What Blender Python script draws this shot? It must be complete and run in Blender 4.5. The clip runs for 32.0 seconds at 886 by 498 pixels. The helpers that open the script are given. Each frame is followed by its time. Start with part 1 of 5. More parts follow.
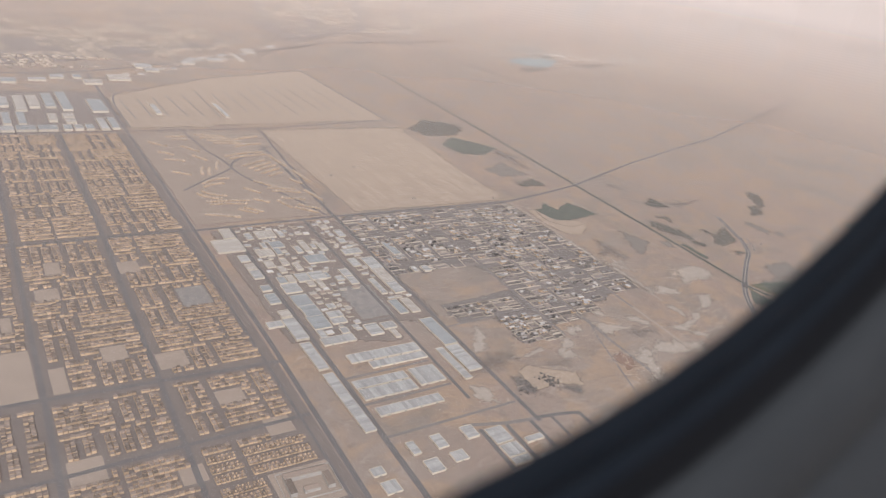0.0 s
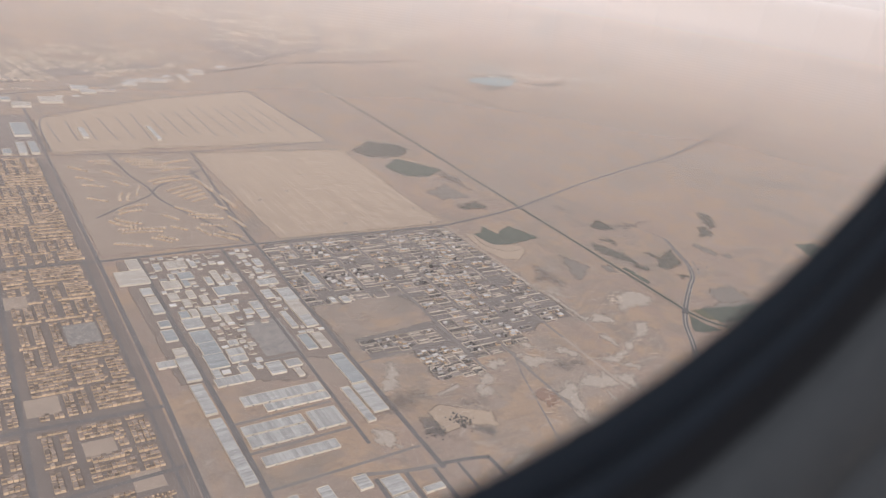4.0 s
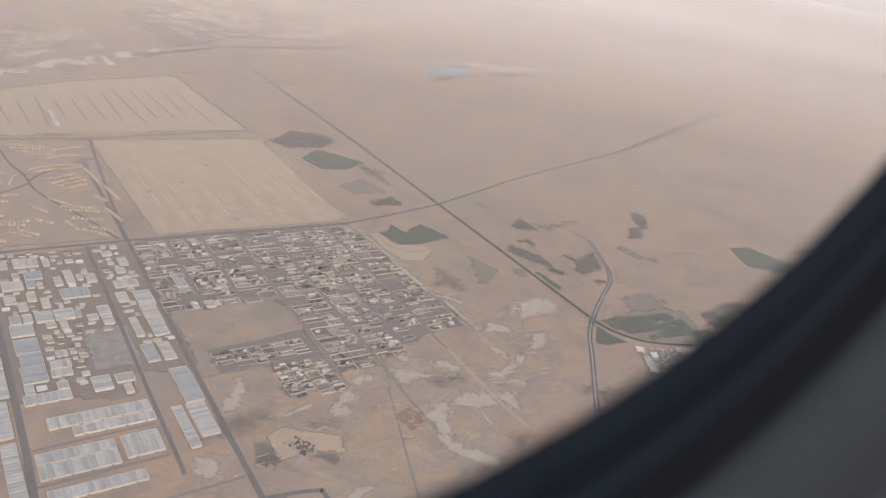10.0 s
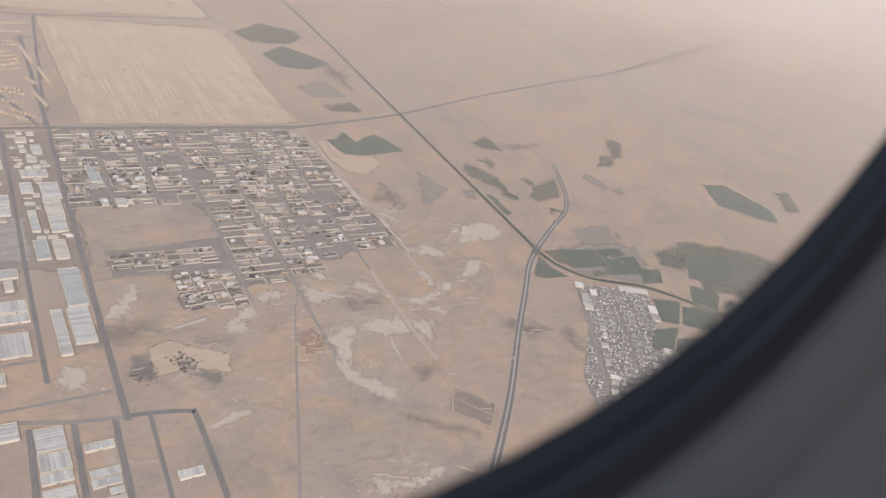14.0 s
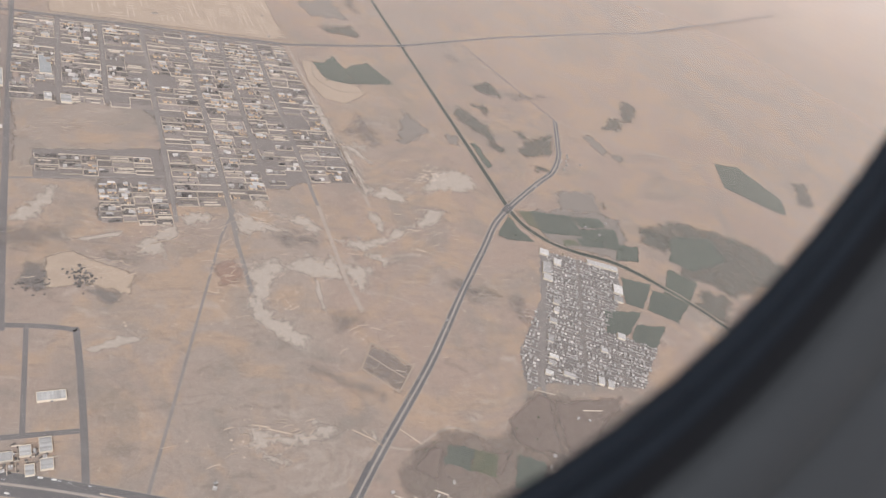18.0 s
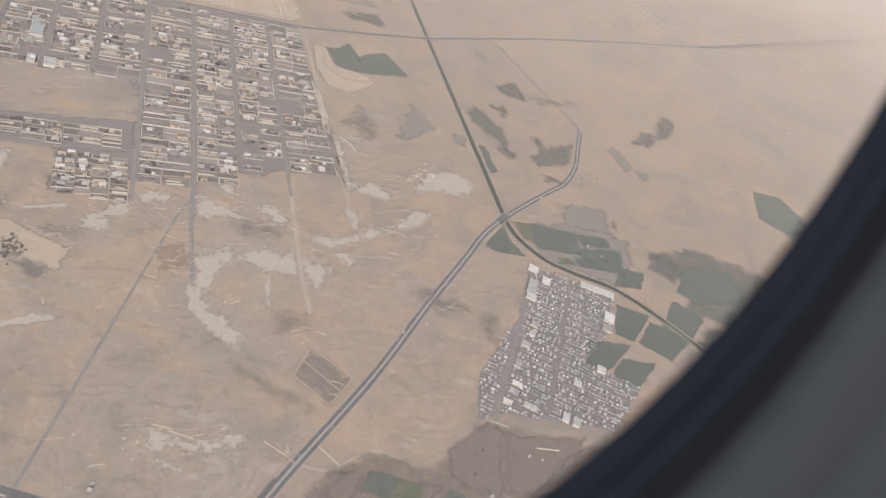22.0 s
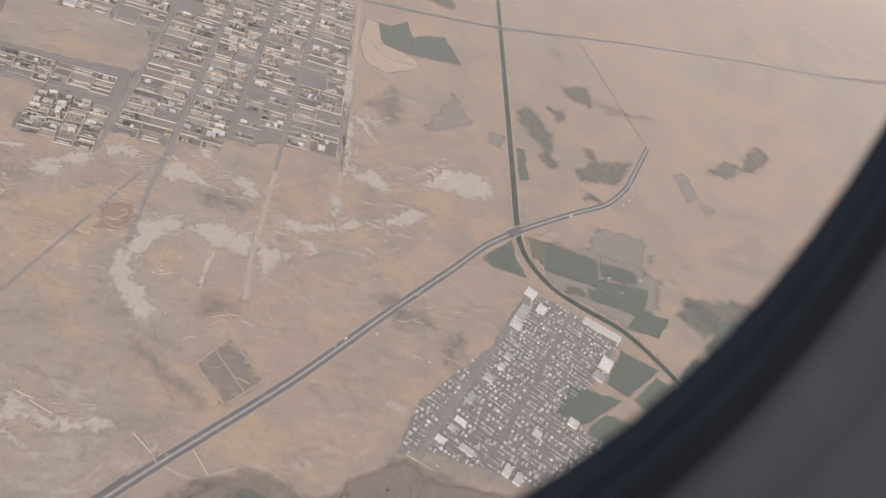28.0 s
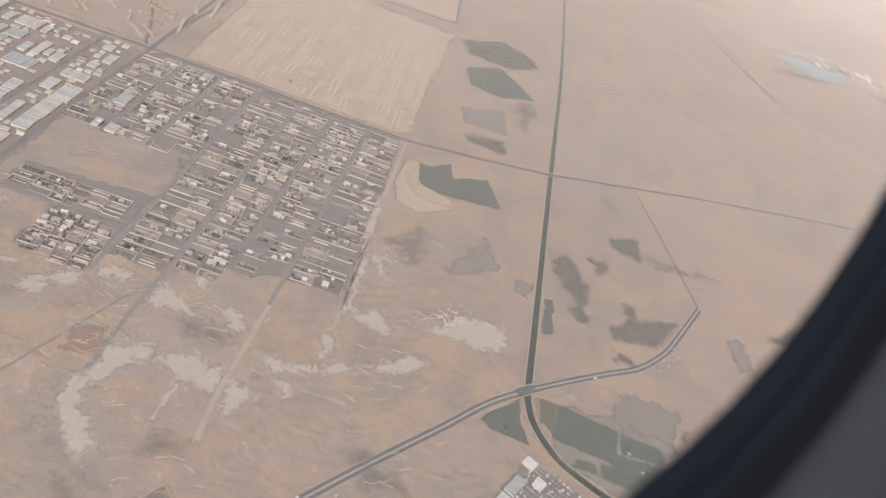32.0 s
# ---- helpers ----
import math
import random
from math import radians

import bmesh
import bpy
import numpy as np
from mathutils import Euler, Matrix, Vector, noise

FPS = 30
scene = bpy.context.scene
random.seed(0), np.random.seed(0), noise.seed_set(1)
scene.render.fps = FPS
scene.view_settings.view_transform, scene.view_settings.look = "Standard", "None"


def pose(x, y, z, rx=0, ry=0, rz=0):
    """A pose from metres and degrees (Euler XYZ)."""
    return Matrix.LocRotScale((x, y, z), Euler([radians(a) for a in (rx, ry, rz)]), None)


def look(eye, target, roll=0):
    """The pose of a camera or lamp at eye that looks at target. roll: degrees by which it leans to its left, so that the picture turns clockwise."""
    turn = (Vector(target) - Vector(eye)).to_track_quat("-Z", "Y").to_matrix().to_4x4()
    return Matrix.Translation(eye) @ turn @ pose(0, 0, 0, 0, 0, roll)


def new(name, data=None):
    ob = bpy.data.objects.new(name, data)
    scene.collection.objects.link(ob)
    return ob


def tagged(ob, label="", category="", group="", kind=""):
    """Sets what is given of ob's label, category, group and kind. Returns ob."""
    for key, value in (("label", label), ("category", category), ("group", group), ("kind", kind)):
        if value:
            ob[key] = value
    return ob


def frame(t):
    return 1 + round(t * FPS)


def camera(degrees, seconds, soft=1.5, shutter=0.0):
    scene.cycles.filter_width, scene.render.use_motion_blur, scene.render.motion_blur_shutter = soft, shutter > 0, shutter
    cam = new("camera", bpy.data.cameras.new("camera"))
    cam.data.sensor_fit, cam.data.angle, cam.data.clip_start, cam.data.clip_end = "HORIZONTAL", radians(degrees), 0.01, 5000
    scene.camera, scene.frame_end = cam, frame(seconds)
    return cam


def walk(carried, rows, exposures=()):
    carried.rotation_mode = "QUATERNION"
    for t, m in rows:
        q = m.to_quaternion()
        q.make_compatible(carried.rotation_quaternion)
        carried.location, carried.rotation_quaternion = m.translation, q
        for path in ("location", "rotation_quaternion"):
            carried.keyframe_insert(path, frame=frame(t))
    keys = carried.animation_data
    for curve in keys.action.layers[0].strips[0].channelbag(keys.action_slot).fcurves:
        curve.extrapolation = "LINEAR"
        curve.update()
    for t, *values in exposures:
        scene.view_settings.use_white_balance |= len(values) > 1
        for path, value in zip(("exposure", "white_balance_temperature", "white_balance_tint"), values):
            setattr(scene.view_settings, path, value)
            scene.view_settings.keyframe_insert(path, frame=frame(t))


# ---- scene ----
# seconds, stops, kelvin, tint
EXPOSURES = [
    (0.0, -0.28, 6050, 13), (3.0, -0.28, 6050, 13), (7.0, -0.40, 6050, 14), (10.0, -0.33, 6050, 13), (13.0, -0.13, 6070, 12), (17.0, -0.03, 6090, 12), (19.0, -0.08, 6090, 12),
    (20.0, -0.23, 6090, 12), (21.0, -0.40, 6090, 12), (22.0, -0.03, 6070, 10), (23.0, -0.03, 6060, 10), (24.0, 0.10, 6040, 9), (25.0, 0.14, 6020, 9), (28.0, -0.10, 6120, 12), (30.0, 0.07, 6120, 12), (31.0, -0.06, 6120, 12), (32.0, -0.06, 6120, 12)]
SAND, SAND_PINK, SAND_ORANGE = (0.292, 0.238, 0.196), (0.305, 0.229, 0.182), (0.362, 0.258, 0.176)
SAND_GREY, SAND_PALE, SAND_DARK = (0.205, 0.183, 0.156), (0.40, 0.342, 0.285), (0.182, 0.144, 0.116)
# Painted haze: opacity by share of 12 km, then its colour
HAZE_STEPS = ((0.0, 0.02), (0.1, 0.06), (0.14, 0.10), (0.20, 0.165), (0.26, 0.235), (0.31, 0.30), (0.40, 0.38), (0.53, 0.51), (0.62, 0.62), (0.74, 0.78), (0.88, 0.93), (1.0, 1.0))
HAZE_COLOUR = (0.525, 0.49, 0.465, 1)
# The flight line: a gentle left-hand climb along +x, in metres, u = seconds / 16
FLIGHT = ((-1210.137, -1421.804, 650.0), (565.862, 18.757, 25.951), (66.194, -82.632, -24.876), (-24.75, 53.352, 8.816))
# The aircraft's window: half width, half height and roundness of its opening; the bank of the cabin wall, (seconds, degrees)
WINDOW_WIDE, WINDOW_HIGH, WINDOW_ROUND = 0.24, 0.28, 2.3
BANK = [(0, 2.0), (8, 6.0), (16, 16.6), (24, 30.0), (32, 32.6)]
# The eye at its window: seconds, metres forward of the window's middle, above it, and in from the pane
SEAT = [
    (0, -0.0391, -0.1891, 0.0783), (1, -0.0321, -0.1906, 0.0796), (3, -0.0186, -0.1949, 0.08), (6, -0.0058, -0.2037, 0.0798), (8, 0.0, -0.2077, 0.0775), (11, -0.0068, -0.2123, 0.0772), (14, -0.037, -0.1849, 0.1013),
    (17, -0.0211, -0.168, 0.0997), (20, -0.0162, -0.1587, 0.1198), (22, 0.0144, -0.1726, 0.102), (24, 0.0081, -0.175, 0.0988), (25, 0.0083, -0.1754, 0.106),
    (28, -0.0183, -0.1649, 0.1233), (28.5, -0.0192, -0.1612, 0.127), (29, -0.0189, -0.165, 0.122), (31, 0.006, -0.176, 0.109), (32, -0.0103, -0.1861, 0.1132)]


def between(table, t):
    """The values of a table at t, gliding from row to row."""
    k = max(i for i, row in enumerate(table) if row[0] <= max(t, table[0][0]))
    k = min(k, len(table) - 2)
    rows = [table[min(max(k + e, 0), len(table) - 1)] for e in (-1, 0, 1, 2)]
    u = (t - rows[1][0]) / (rows[2][0] - rows[1][0])
    out = []
    for n in range(1, len(rows[0])):
        slopes = []
        for a, b in ((0, 2), (1, 3)):
            slopes.append((rows[b][n] - rows[a][n]) / (rows[b][0] - rows[a][0]) * (rows[2][0] - rows[1][0]))
        p, q = rows[1][n], rows[2][n]
        out.append(p + slopes[0] * u + (3 * (q - p) - 2 * slopes[0] - slopes[1]) * u * u + (2 * (p - q) + slopes[0] + slopes[1]) * u ** 3)
    return out


def flight(t):
    """The middle of the window at t, and the cabin wall's axes: forward, outward, up."""
    u = t / 16
    place = [sum(FLIGHT[k][n] * u ** k for k in range(4)) for n in range(3)]
    slope = Vector([sum(k * FLIGHT[k][n] * u ** (k - 1) for k in range(1, 4)) for n in range(3)]).normalized()
    side = Vector((-slope.y, slope.x, 0)).normalized()
    above = slope.cross(side)
    a = radians(between(BANK, min(max(t, 0), 32))[0])
    return Vector(place), slope, side * math.cos(a) - above * math.sin(a), side * math.sin(a) + above * math.cos(a)


def seat_pose(t):
    place, ahead, out, up = flight(t)
    yaw, pitch, roll = between(ROWS, t)[:3]
    forward, high, back = between(SEAT, t)
    eye = place + ahead * forward + up * high - out * back
    a, b = radians(yaw), radians(pitch)
    way = Vector((-math.sin(a) * math.cos(b), math.cos(a) * math.cos(b), math.sin(b)))
    return look(eye, eye + way * 1000, roll)


# seconds, heading from +y to the left, pitch, roll
ROWS = [
    (0, -35.94, -23.67, 9.27), (0.5, -35.95, -23.86, 9.45), (1, -36.42, -23.85, 9.54), (1.5, -36.59, -23.71, 9.49),
    (2, -37.04, -23.67, 9.73), (2.5, -37.12, -23.36, 9.65), (3, -37.33, -22.86, 9.63), (3.5, -37.07, -22.24, 9.17),
    (4, -37.03, -22.09, 9.07), (4.5, -36.99, -22.20, 9.15), (5, -36.97, -22.31, 9.28), (5.5, -36.99, -22.16, 9.31),
    (6, -37.04, -21.51, 9.16), (6.5, -37.07, -21.35, 9.16), (7, -37.06, -21.37, 9.11), (7.5, -37.04, -21.13, 9.00),
    (8, -37.37, -21.68, 9.65), (8.5, -37.76, -22.85, 10.59), (9, -38.01, -22.85, 10.69), (9.5, -38.20, -22.46, 10.60),
    (10, -38.27, -22.60, 10.51), (10.5, -38.28, -23.09, 10.83), (11, -38.58, -23.43, 11.26), (11.5, -38.43, -23.65, 11.41),
    (12, -38.34, -24.29, 11.82), (12.5, -38.18, -24.71, 11.85), (13, -38.39, -25.82, 12.81), (13.5, -38.97, -27.51, 14.39),
    (14, -39.43, -29.26, 15.50), (14.5, -40.39, -30.86, 17.27), (15, -40.38, -31.90, 18.23), (15.5, -39.45, -32.22, 18.57),
    (16, -38.37, -32.28, 18.81), (16.5, -37.91, -32.53, 19.48), (17, -37.80, -32.78, 20.64), (17.5, -38.10, -33.52, 21.60),
    (18, -38.20, -34.24, 22.76), (18.5, -38.03, -34.44, 23.40), (19, -37.75, -34.75, 23.83), (19.5, -36.31, -35.64, 23.73),
    (20, -33.54, -37.03, 22.16), (20.5, -32.29, -37.63, 22.41), (21, -31.27, -38.12, 23.35), (21.5, -31.60, -37.89, 24.43),
    (22, -32.69, -36.12, 25.25), (22.5, -32.89, -35.70, 25.35), (23, -32.23, -35.88, 24.60), (23.5, -34.31, -37.80, 25.60),
    (24, -37.29, -38.22, 27.98), (24.5, -38.33, -45.51, 33.25), (25, -28.08, -44.14, 28.85), (25.5, -24.28, -46.08, 30.33),
    (26, -21.29, -45.63, 28.88), (26.5, -19.73, -44.21, 27.61), (27, -19.27, -42.56, 26.83), (27.5, -19.59, -41.41, 26.81),
    (28, -21.76, -40.61, 27.77), (28.5, -20.81, -40.10, 27.73), (29, -20.21, -40.31, 28.42), (29.5, -18.78, -39.30, 27.86),
    (30, -16.44, -37.60, 25.52), (30.5, -14.19, -35.57, 24.03), (31, -12.98, -34.26, 23.77), (31.5, -11.01, -33.57, 24.09),
    (32, -7.12, -34.31, 23.22),
]

cam = camera(61.2, 32.0, 1.3)
cam.data.dof.use_dof = True
cam.data.dof.focus_distance = 1300
cam.data.dof.aperture_fstop = 7.5
walk(cam, [(k / FPS, seat_pose(k / FPS)) for k in range(32 * FPS + 1)], EXPOSURES)

# ---- sky and sun ----
SUN_TURN, SUN_HEIGHT = 200.0, 38.0   # where the sun stands: degrees from +y clockwise, and above the horizon
world = bpy.data.worlds.new("dusty_sky")
scene.world = world
world.use_nodes = True
wn, wl = world.node_tree.nodes, world.node_tree.links
wn.clear()
w_out = wn.new("ShaderNodeOutputWorld")
w_back = wn.new("ShaderNodeBackground")
w_sky = wn.new("ShaderNodeTexSky")
w_sky.sky_type = "NISHITA"
w_sky.sun_disc = False
w_sky.sun_elevation, w_sky.sun_rotation = radians(SUN_HEIGHT), radians(SUN_TURN)
w_sky.air_density, w_sky.dust_density, w_sky.ozone_density = 1.0, 6.0, 1.0
w_coord = wn.new("ShaderNodeTexCoord")
w_lift = wn.new("ShaderNodeVectorMath")
w_lift.operation = "MAXIMUM"
w_lift.inputs[1].default_value = (-2, -2, 0.04)
w_tint = wn.new("ShaderNodeMix")
w_tint.data_type = "RGBA"
w_tint.inputs["Factor"].default_value = 0.95
w_tint.inputs["B"].default_value = (8.2, 7.6, 7.2, 1)
wl.new(w_coord.outputs["Generated"], w_lift.inputs[0])
wl.new(w_lift.outputs[0], w_sky.inputs["Vector"])
wl.new(w_sky.outputs[0], w_tint.inputs["A"])
wl.new(w_tint.outputs["Result"], w_back.inputs["Color"])
w_back.inputs["Strength"].default_value = 0.1
wl.new(w_back.outputs[0], w_out.inputs[0])

sun_data = bpy.data.lights.new("sun", "SUN")
sun_data.energy, sun_data.angle, sun_data.color = 3.0, radians(1.5), (1.0, 0.995, 1.0)
sun = new("sun", sun_data)
a, b = radians(SUN_TURN), radians(SUN_HEIGHT)
sun_from = Vector((math.sin(a) * math.cos(b), math.cos(a) * math.cos(b), math.sin(b)))
sun.matrix_world = look(sun_from * 3000, (0, 0, 0))


# ---- materials ----
def node_mat(name):
    m = bpy.data.materials.new(name)
    m.use_nodes = True
    return m, m.node_tree.nodes, m.node_tree.links, m.node_tree.nodes["Principled BSDF"]


def blend(nodes, links, fac, one, two, mode="MIX"):
    mix = nodes.new("ShaderNodeMix")
    mix.data_type, mix.blend_type = "RGBA", mode
    for socket, value in (("Factor", fac), ("A", one), ("B", two)):
        if isinstance(value, (int, float)):
            mix.inputs[socket].default_value = value
        elif isinstance(value, tuple):
            mix.inputs[socket].default_value = (*value, 1)
        else:
            links.new(value, mix.inputs[socket])
    return mix.outputs["Result"]


def grain(nodes, links, coord, size, detail=5.0, rough=0.6, warp=0.0, low=0.35, high=0.65, stretch=(1, 1, 1)):
    place = nodes.new("ShaderNodeMapping")
    place.inputs["Scale"].default_value = [s / size for s in stretch]
    place.inputs["Location"].default_value = (0.31, 0.67, 0.43)
    links.new(coord, place.inputs["Vector"])
    tex = nodes.new("ShaderNodeTexNoise")
    tex.inputs["Scale"].default_value = 1.0
    tex.inputs["Detail"].default_value, tex.inputs["Roughness"].default_value = detail, rough
    tex.inputs["Distortion"].default_value = warp
    links.new(place.outputs[0], tex.inputs["Vector"])
    ramp = nodes.new("ShaderNodeMapRange")
    ramp.inputs["From Min"].default_value, ramp.inputs["From Max"].default_value = low, high
    links.new(tex.outputs["Fac"], ramp.inputs["Value"])
    return ramp.outputs["Result"]


def where(nodes):
    return nodes.new("ShaderNodeNewGeometry").outputs["Position"]


def surface(name, one, two, size=6.0, rough=0.85, metal=0.0, spread=0.0, bump=0.15, fine=None, island=False):
    """A worn surface of two tones at one scale, a finer grain, and a tone that differs from piece to piece."""
    m, n, l, p = node_mat(name)
    pos = where(n)
    col = blend(n, l, grain(n, l, pos, size), one, two)
    small = grain(n, l, pos, fine or size / 7, 3.0, 0.7, 0.0, 0.3, 0.7)
    dark = tuple(c * 0.72 for c in one)
    col = blend(n, l, blend(n, l, 0.35, (0, 0, 0), small, "MIX"), col, dark)
    if spread:
        if island:
            r = n.new("ShaderNodeNewGeometry").outputs["Random Per Island"]
        else:
            r = n.new("ShaderNodeObjectInfo").outputs["Random"]
        hsv = n.new("ShaderNodeHueSaturation")
        ramp = n.new("ShaderNodeMapRange")
        ramp.inputs["To Min"].default_value, ramp.inputs["To Max"].default_value = 1 - spread, 1 + spread
        l.new(r, ramp.inputs["Value"])
        l.new(ramp.outputs[0], hsv.inputs["Value"])
        l.new(col, hsv.inputs["Color"])
        col = hsv.outputs[0]
    l.new(col, p.inputs["Base Color"])
    p.inputs["Roughness"].default_value, p.inputs["Metallic"].default_value = rough, metal
    if bump:
        b = n.new("ShaderNodeBump")
        b.inputs["Strength"].default_value, b.inputs["Distance"].default_value = bump, size / 12
        l.new(small, b.inputs["Height"])
        l.new(b.outputs[0], p.inputs["Normal"])
    return m


def desert():
    m, n, l, p = node_mat("desert_sand")
    pos = where(n)
    def over(col, fac, share_of, tone):
        return blend(n, l, blend(n, l, share_of, (0, 0, 0), fac), col, tone)
    region = grain(n, l, pos, 320, 4, 0.55, 0.4, 0.42, 0.58)
    ochre = grain(n, l, pos, 85, 10, 0.62, 0.9, 0.465, 0.585)
    scrub = grain(n, l, pos, 150, 10, 0.66, 1.2, 0.50, 0.61)
    streak = grain(n, l, pos, 42, 10, 0.68, 1.0, 0.55, 0.66, (1.0, 1.9, 1))
    gully = grain(n, l, pos, 26, 9, 0.7, 0.8, 0.50, 0.66)
    pale = grain(n, l, pos, 75, 10, 0.70, 1.3, 0.585, 0.665, (1.0, 1.6, 1))
    fine = grain(n, l, pos, 8, 6, 0.75, 0.3, 0.36, 0.66)
    speck = grain(n, l, pos, 5, 4, 0.7, 0.0, 0.56, 0.70)
    col = blend(n, l, region, SAND, SAND_PINK)
    col = over(col, ochre, 0.85, SAND_ORANGE)
    col = over(col, scrub, 0.58, SAND_GREY)
    col = over(col, streak, 0.55, SAND_DARK)
    col = over(col, gully, 0.28, SAND_GREY)
    col = over(col, pale, 0.55, SAND_PALE)
    col = over(col, fine, 0.34, SAND_DARK)
    col = over(col, speck, 0.3, SAND_PALE)
    l.new(col, p.inputs["Base Color"])
    p.inputs["Roughness"].default_value = 0.95
    b = n.new("ShaderNodeBump")
    b.inputs["Strength"].default_value, b.inputs["Distance"].default_value = 0.3, 3.0
    l.new(gully, b.inputs["Height"])
    b2 = n.new("ShaderNodeBump")
    b2.inputs["Strength"].default_value, b2.inputs["Distance"].default_value = 0.35, 0.8
    l.new(fine, b2.inputs["Height"])
    l.new(b.outputs[0], b2.inputs["Normal"])
    l.new(b2.outputs[0], p.inputs["Normal"])
    return m


def worn(name, one, two, size, cover, low, high, solid=1.4, full=1.2, ragged_by=0.7):
    """A surface layer that thins out unevenly towards its rim, so that the ground below shows through."""
    m = surface(name, one, two, size / 3, bump=0.08, fine=4)
    n, l = m.node_tree.nodes, m.node_tree.links
    gap = grain(n, l, where(n), size, 9, 0.7, 0.8, low, high)
    rim = n.new("ShaderNodeAttribute")
    rim.attribute_name = "wear"
    both = n.new("ShaderNodeMath")
    both.operation = "MULTIPLY_ADD"
    both.inputs[1].default_value = solid
    l.new(rim.outputs["Fac"], both.inputs[0])
    thin = n.new("ShaderNodeMath")
    thin.operation = "MULTIPLY"
    thin.inputs[1].default_value = ragged_by
    l.new(gap, thin.inputs[0])
    l.new(thin.outputs[0], both.inputs[2])
    keep = n.new("ShaderNodeMapRange")
    keep.interpolation_type = "SMOOTHSTEP"
    keep.inputs["From Min"].default_value, keep.inputs["From Max"].default_value = 0.72, full
    keep.inputs["To Max"].default_value = cover
    l.new(both.outputs[0], keep.inputs["Value"])
    l.new(keep.outputs[0], n["Principled BSDF"].inputs["Alpha"])
    return m


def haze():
    """Aerial haze painted on a sheet: its opacity grows with the way from the flight line."""
    m, n, l, p = node_mat("painted_haze")
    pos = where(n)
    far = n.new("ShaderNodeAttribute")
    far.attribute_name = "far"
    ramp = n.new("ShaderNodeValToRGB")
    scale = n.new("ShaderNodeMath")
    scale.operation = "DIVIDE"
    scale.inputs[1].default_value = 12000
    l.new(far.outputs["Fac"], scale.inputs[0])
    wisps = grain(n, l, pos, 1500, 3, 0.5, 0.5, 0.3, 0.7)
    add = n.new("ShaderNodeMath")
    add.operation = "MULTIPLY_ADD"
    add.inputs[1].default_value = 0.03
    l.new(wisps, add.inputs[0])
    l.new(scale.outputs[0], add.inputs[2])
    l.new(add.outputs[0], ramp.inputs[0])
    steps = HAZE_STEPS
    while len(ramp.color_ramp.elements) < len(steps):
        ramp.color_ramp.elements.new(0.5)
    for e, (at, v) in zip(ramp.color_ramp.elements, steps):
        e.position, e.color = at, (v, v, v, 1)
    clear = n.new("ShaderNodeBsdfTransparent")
    haze_diffuse = n.new("ShaderNodeBsdfDiffuse")
    haze_diffuse.inputs["Color"].default_value = HAZE_COLOUR
    haze_through = n.new("ShaderNodeBsdfTranslucent")
    haze_through.inputs["Color"].default_value = (0.70, 0.70, 0.69, 1)
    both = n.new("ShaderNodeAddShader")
    l.new(haze_diffuse.outputs[0], both.inputs[0])
    l.new(haze_through.outputs[0], both.inputs[1])
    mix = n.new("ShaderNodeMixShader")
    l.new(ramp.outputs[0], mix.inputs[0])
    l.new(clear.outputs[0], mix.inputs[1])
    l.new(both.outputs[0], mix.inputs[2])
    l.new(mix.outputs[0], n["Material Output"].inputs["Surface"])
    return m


HAZE_HEIGHT = 60.0
M_SAND = desert()
M_HAZE = haze()
# Dusty grey-brown, darkened to stand for shade in the gaps between houses.
M_TOWN_DUST_SHADED = surface("shaded_dusty_town_ground", (0.195, 0.163, 0.142), (0.165, 0.138, 0.123), 40, bump=0.1, fine=5)
M_FAR_DUST = worn("far_town_dust", (0.23, 0.195, 0.175), (0.27, 0.225, 0.195), 90, 0.9, 0.2, 0.6)
M_YARD = worn("packed_yard_earth", (0.235, 0.205, 0.185), (0.195, 0.172, 0.158), 26, 0.85, 0.25, 0.6)
M_PLOT = worn("levelled_pale_sand", (0.40, 0.315, 0.235), (0.345, 0.27, 0.205), 70, 0.97, 0.3, 0.5)
M_PLOT_OLD = worn("levelled_far_sand", (0.33, 0.265, 0.21), (0.29, 0.23, 0.185), 110, 0.95, 0.3, 0.5)
M_BERM = surface("pale_plot_kerb", (0.52, 0.42, 0.325), (0.46, 0.37, 0.285), 12, bump=0.1)
M_GRAVEL = surface("grey_gravel", (0.30, 0.27, 0.24), (0.20, 0.19, 0.18), 8, bump=0.5, fine=2)
M_SQUARE = surface("sandy_square", (0.36, 0.29, 0.23), (0.31, 0.25, 0.20), 30, bump=0.2, fine=4)
M_WORKS = worn("trodden_works_earth", (0.275, 0.225, 0.19), (0.225, 0.187, 0.163), 50, 0.85, 0.2, 0.6)
M_VILLAGE = surface("grey_village_earth", (0.205, 0.18, 0.16), (0.165, 0.148, 0.135), 18, bump=0.3, fine=2)
M_CHALK = worn("chalky_pale_earth", (0.475, 0.408, 0.34), (0.40, 0.345, 0.29), 13, 0.82, 0.30, 0.70, 1.0, 1.3, 1.1)
M_RED = worn("red_brown_earth", (0.36, 0.235, 0.175), (0.31, 0.21, 0.165), 20, 0.6, 0.3, 0.7, 1.2, 1.4)
M_STAIN = worn("grey_scrub_stain", (0.20, 0.18, 0.165), (0.25, 0.215, 0.19), 30, 0.55, 0.3, 0.7, 1.1, 1.55)
M_STAIN_DARK = worn("dark_grey_earth", (0.17, 0.16, 0.15), (0.21, 0.19, 0.175), 16, 0.6, 0.28, 0.72, 1.2, 1.5)
M_HEAP = surface("dug_sand", (0.42, 0.34, 0.26), (0.36, 0.29, 0.23), 9, bump=0.4, spread=0.25, island=True)
M_ASPHALT = surface("dusty_asphalt", (0.135, 0.125, 0.12), (0.165, 0.152, 0.145), 25, 0.9, bump=0.05, fine=3)
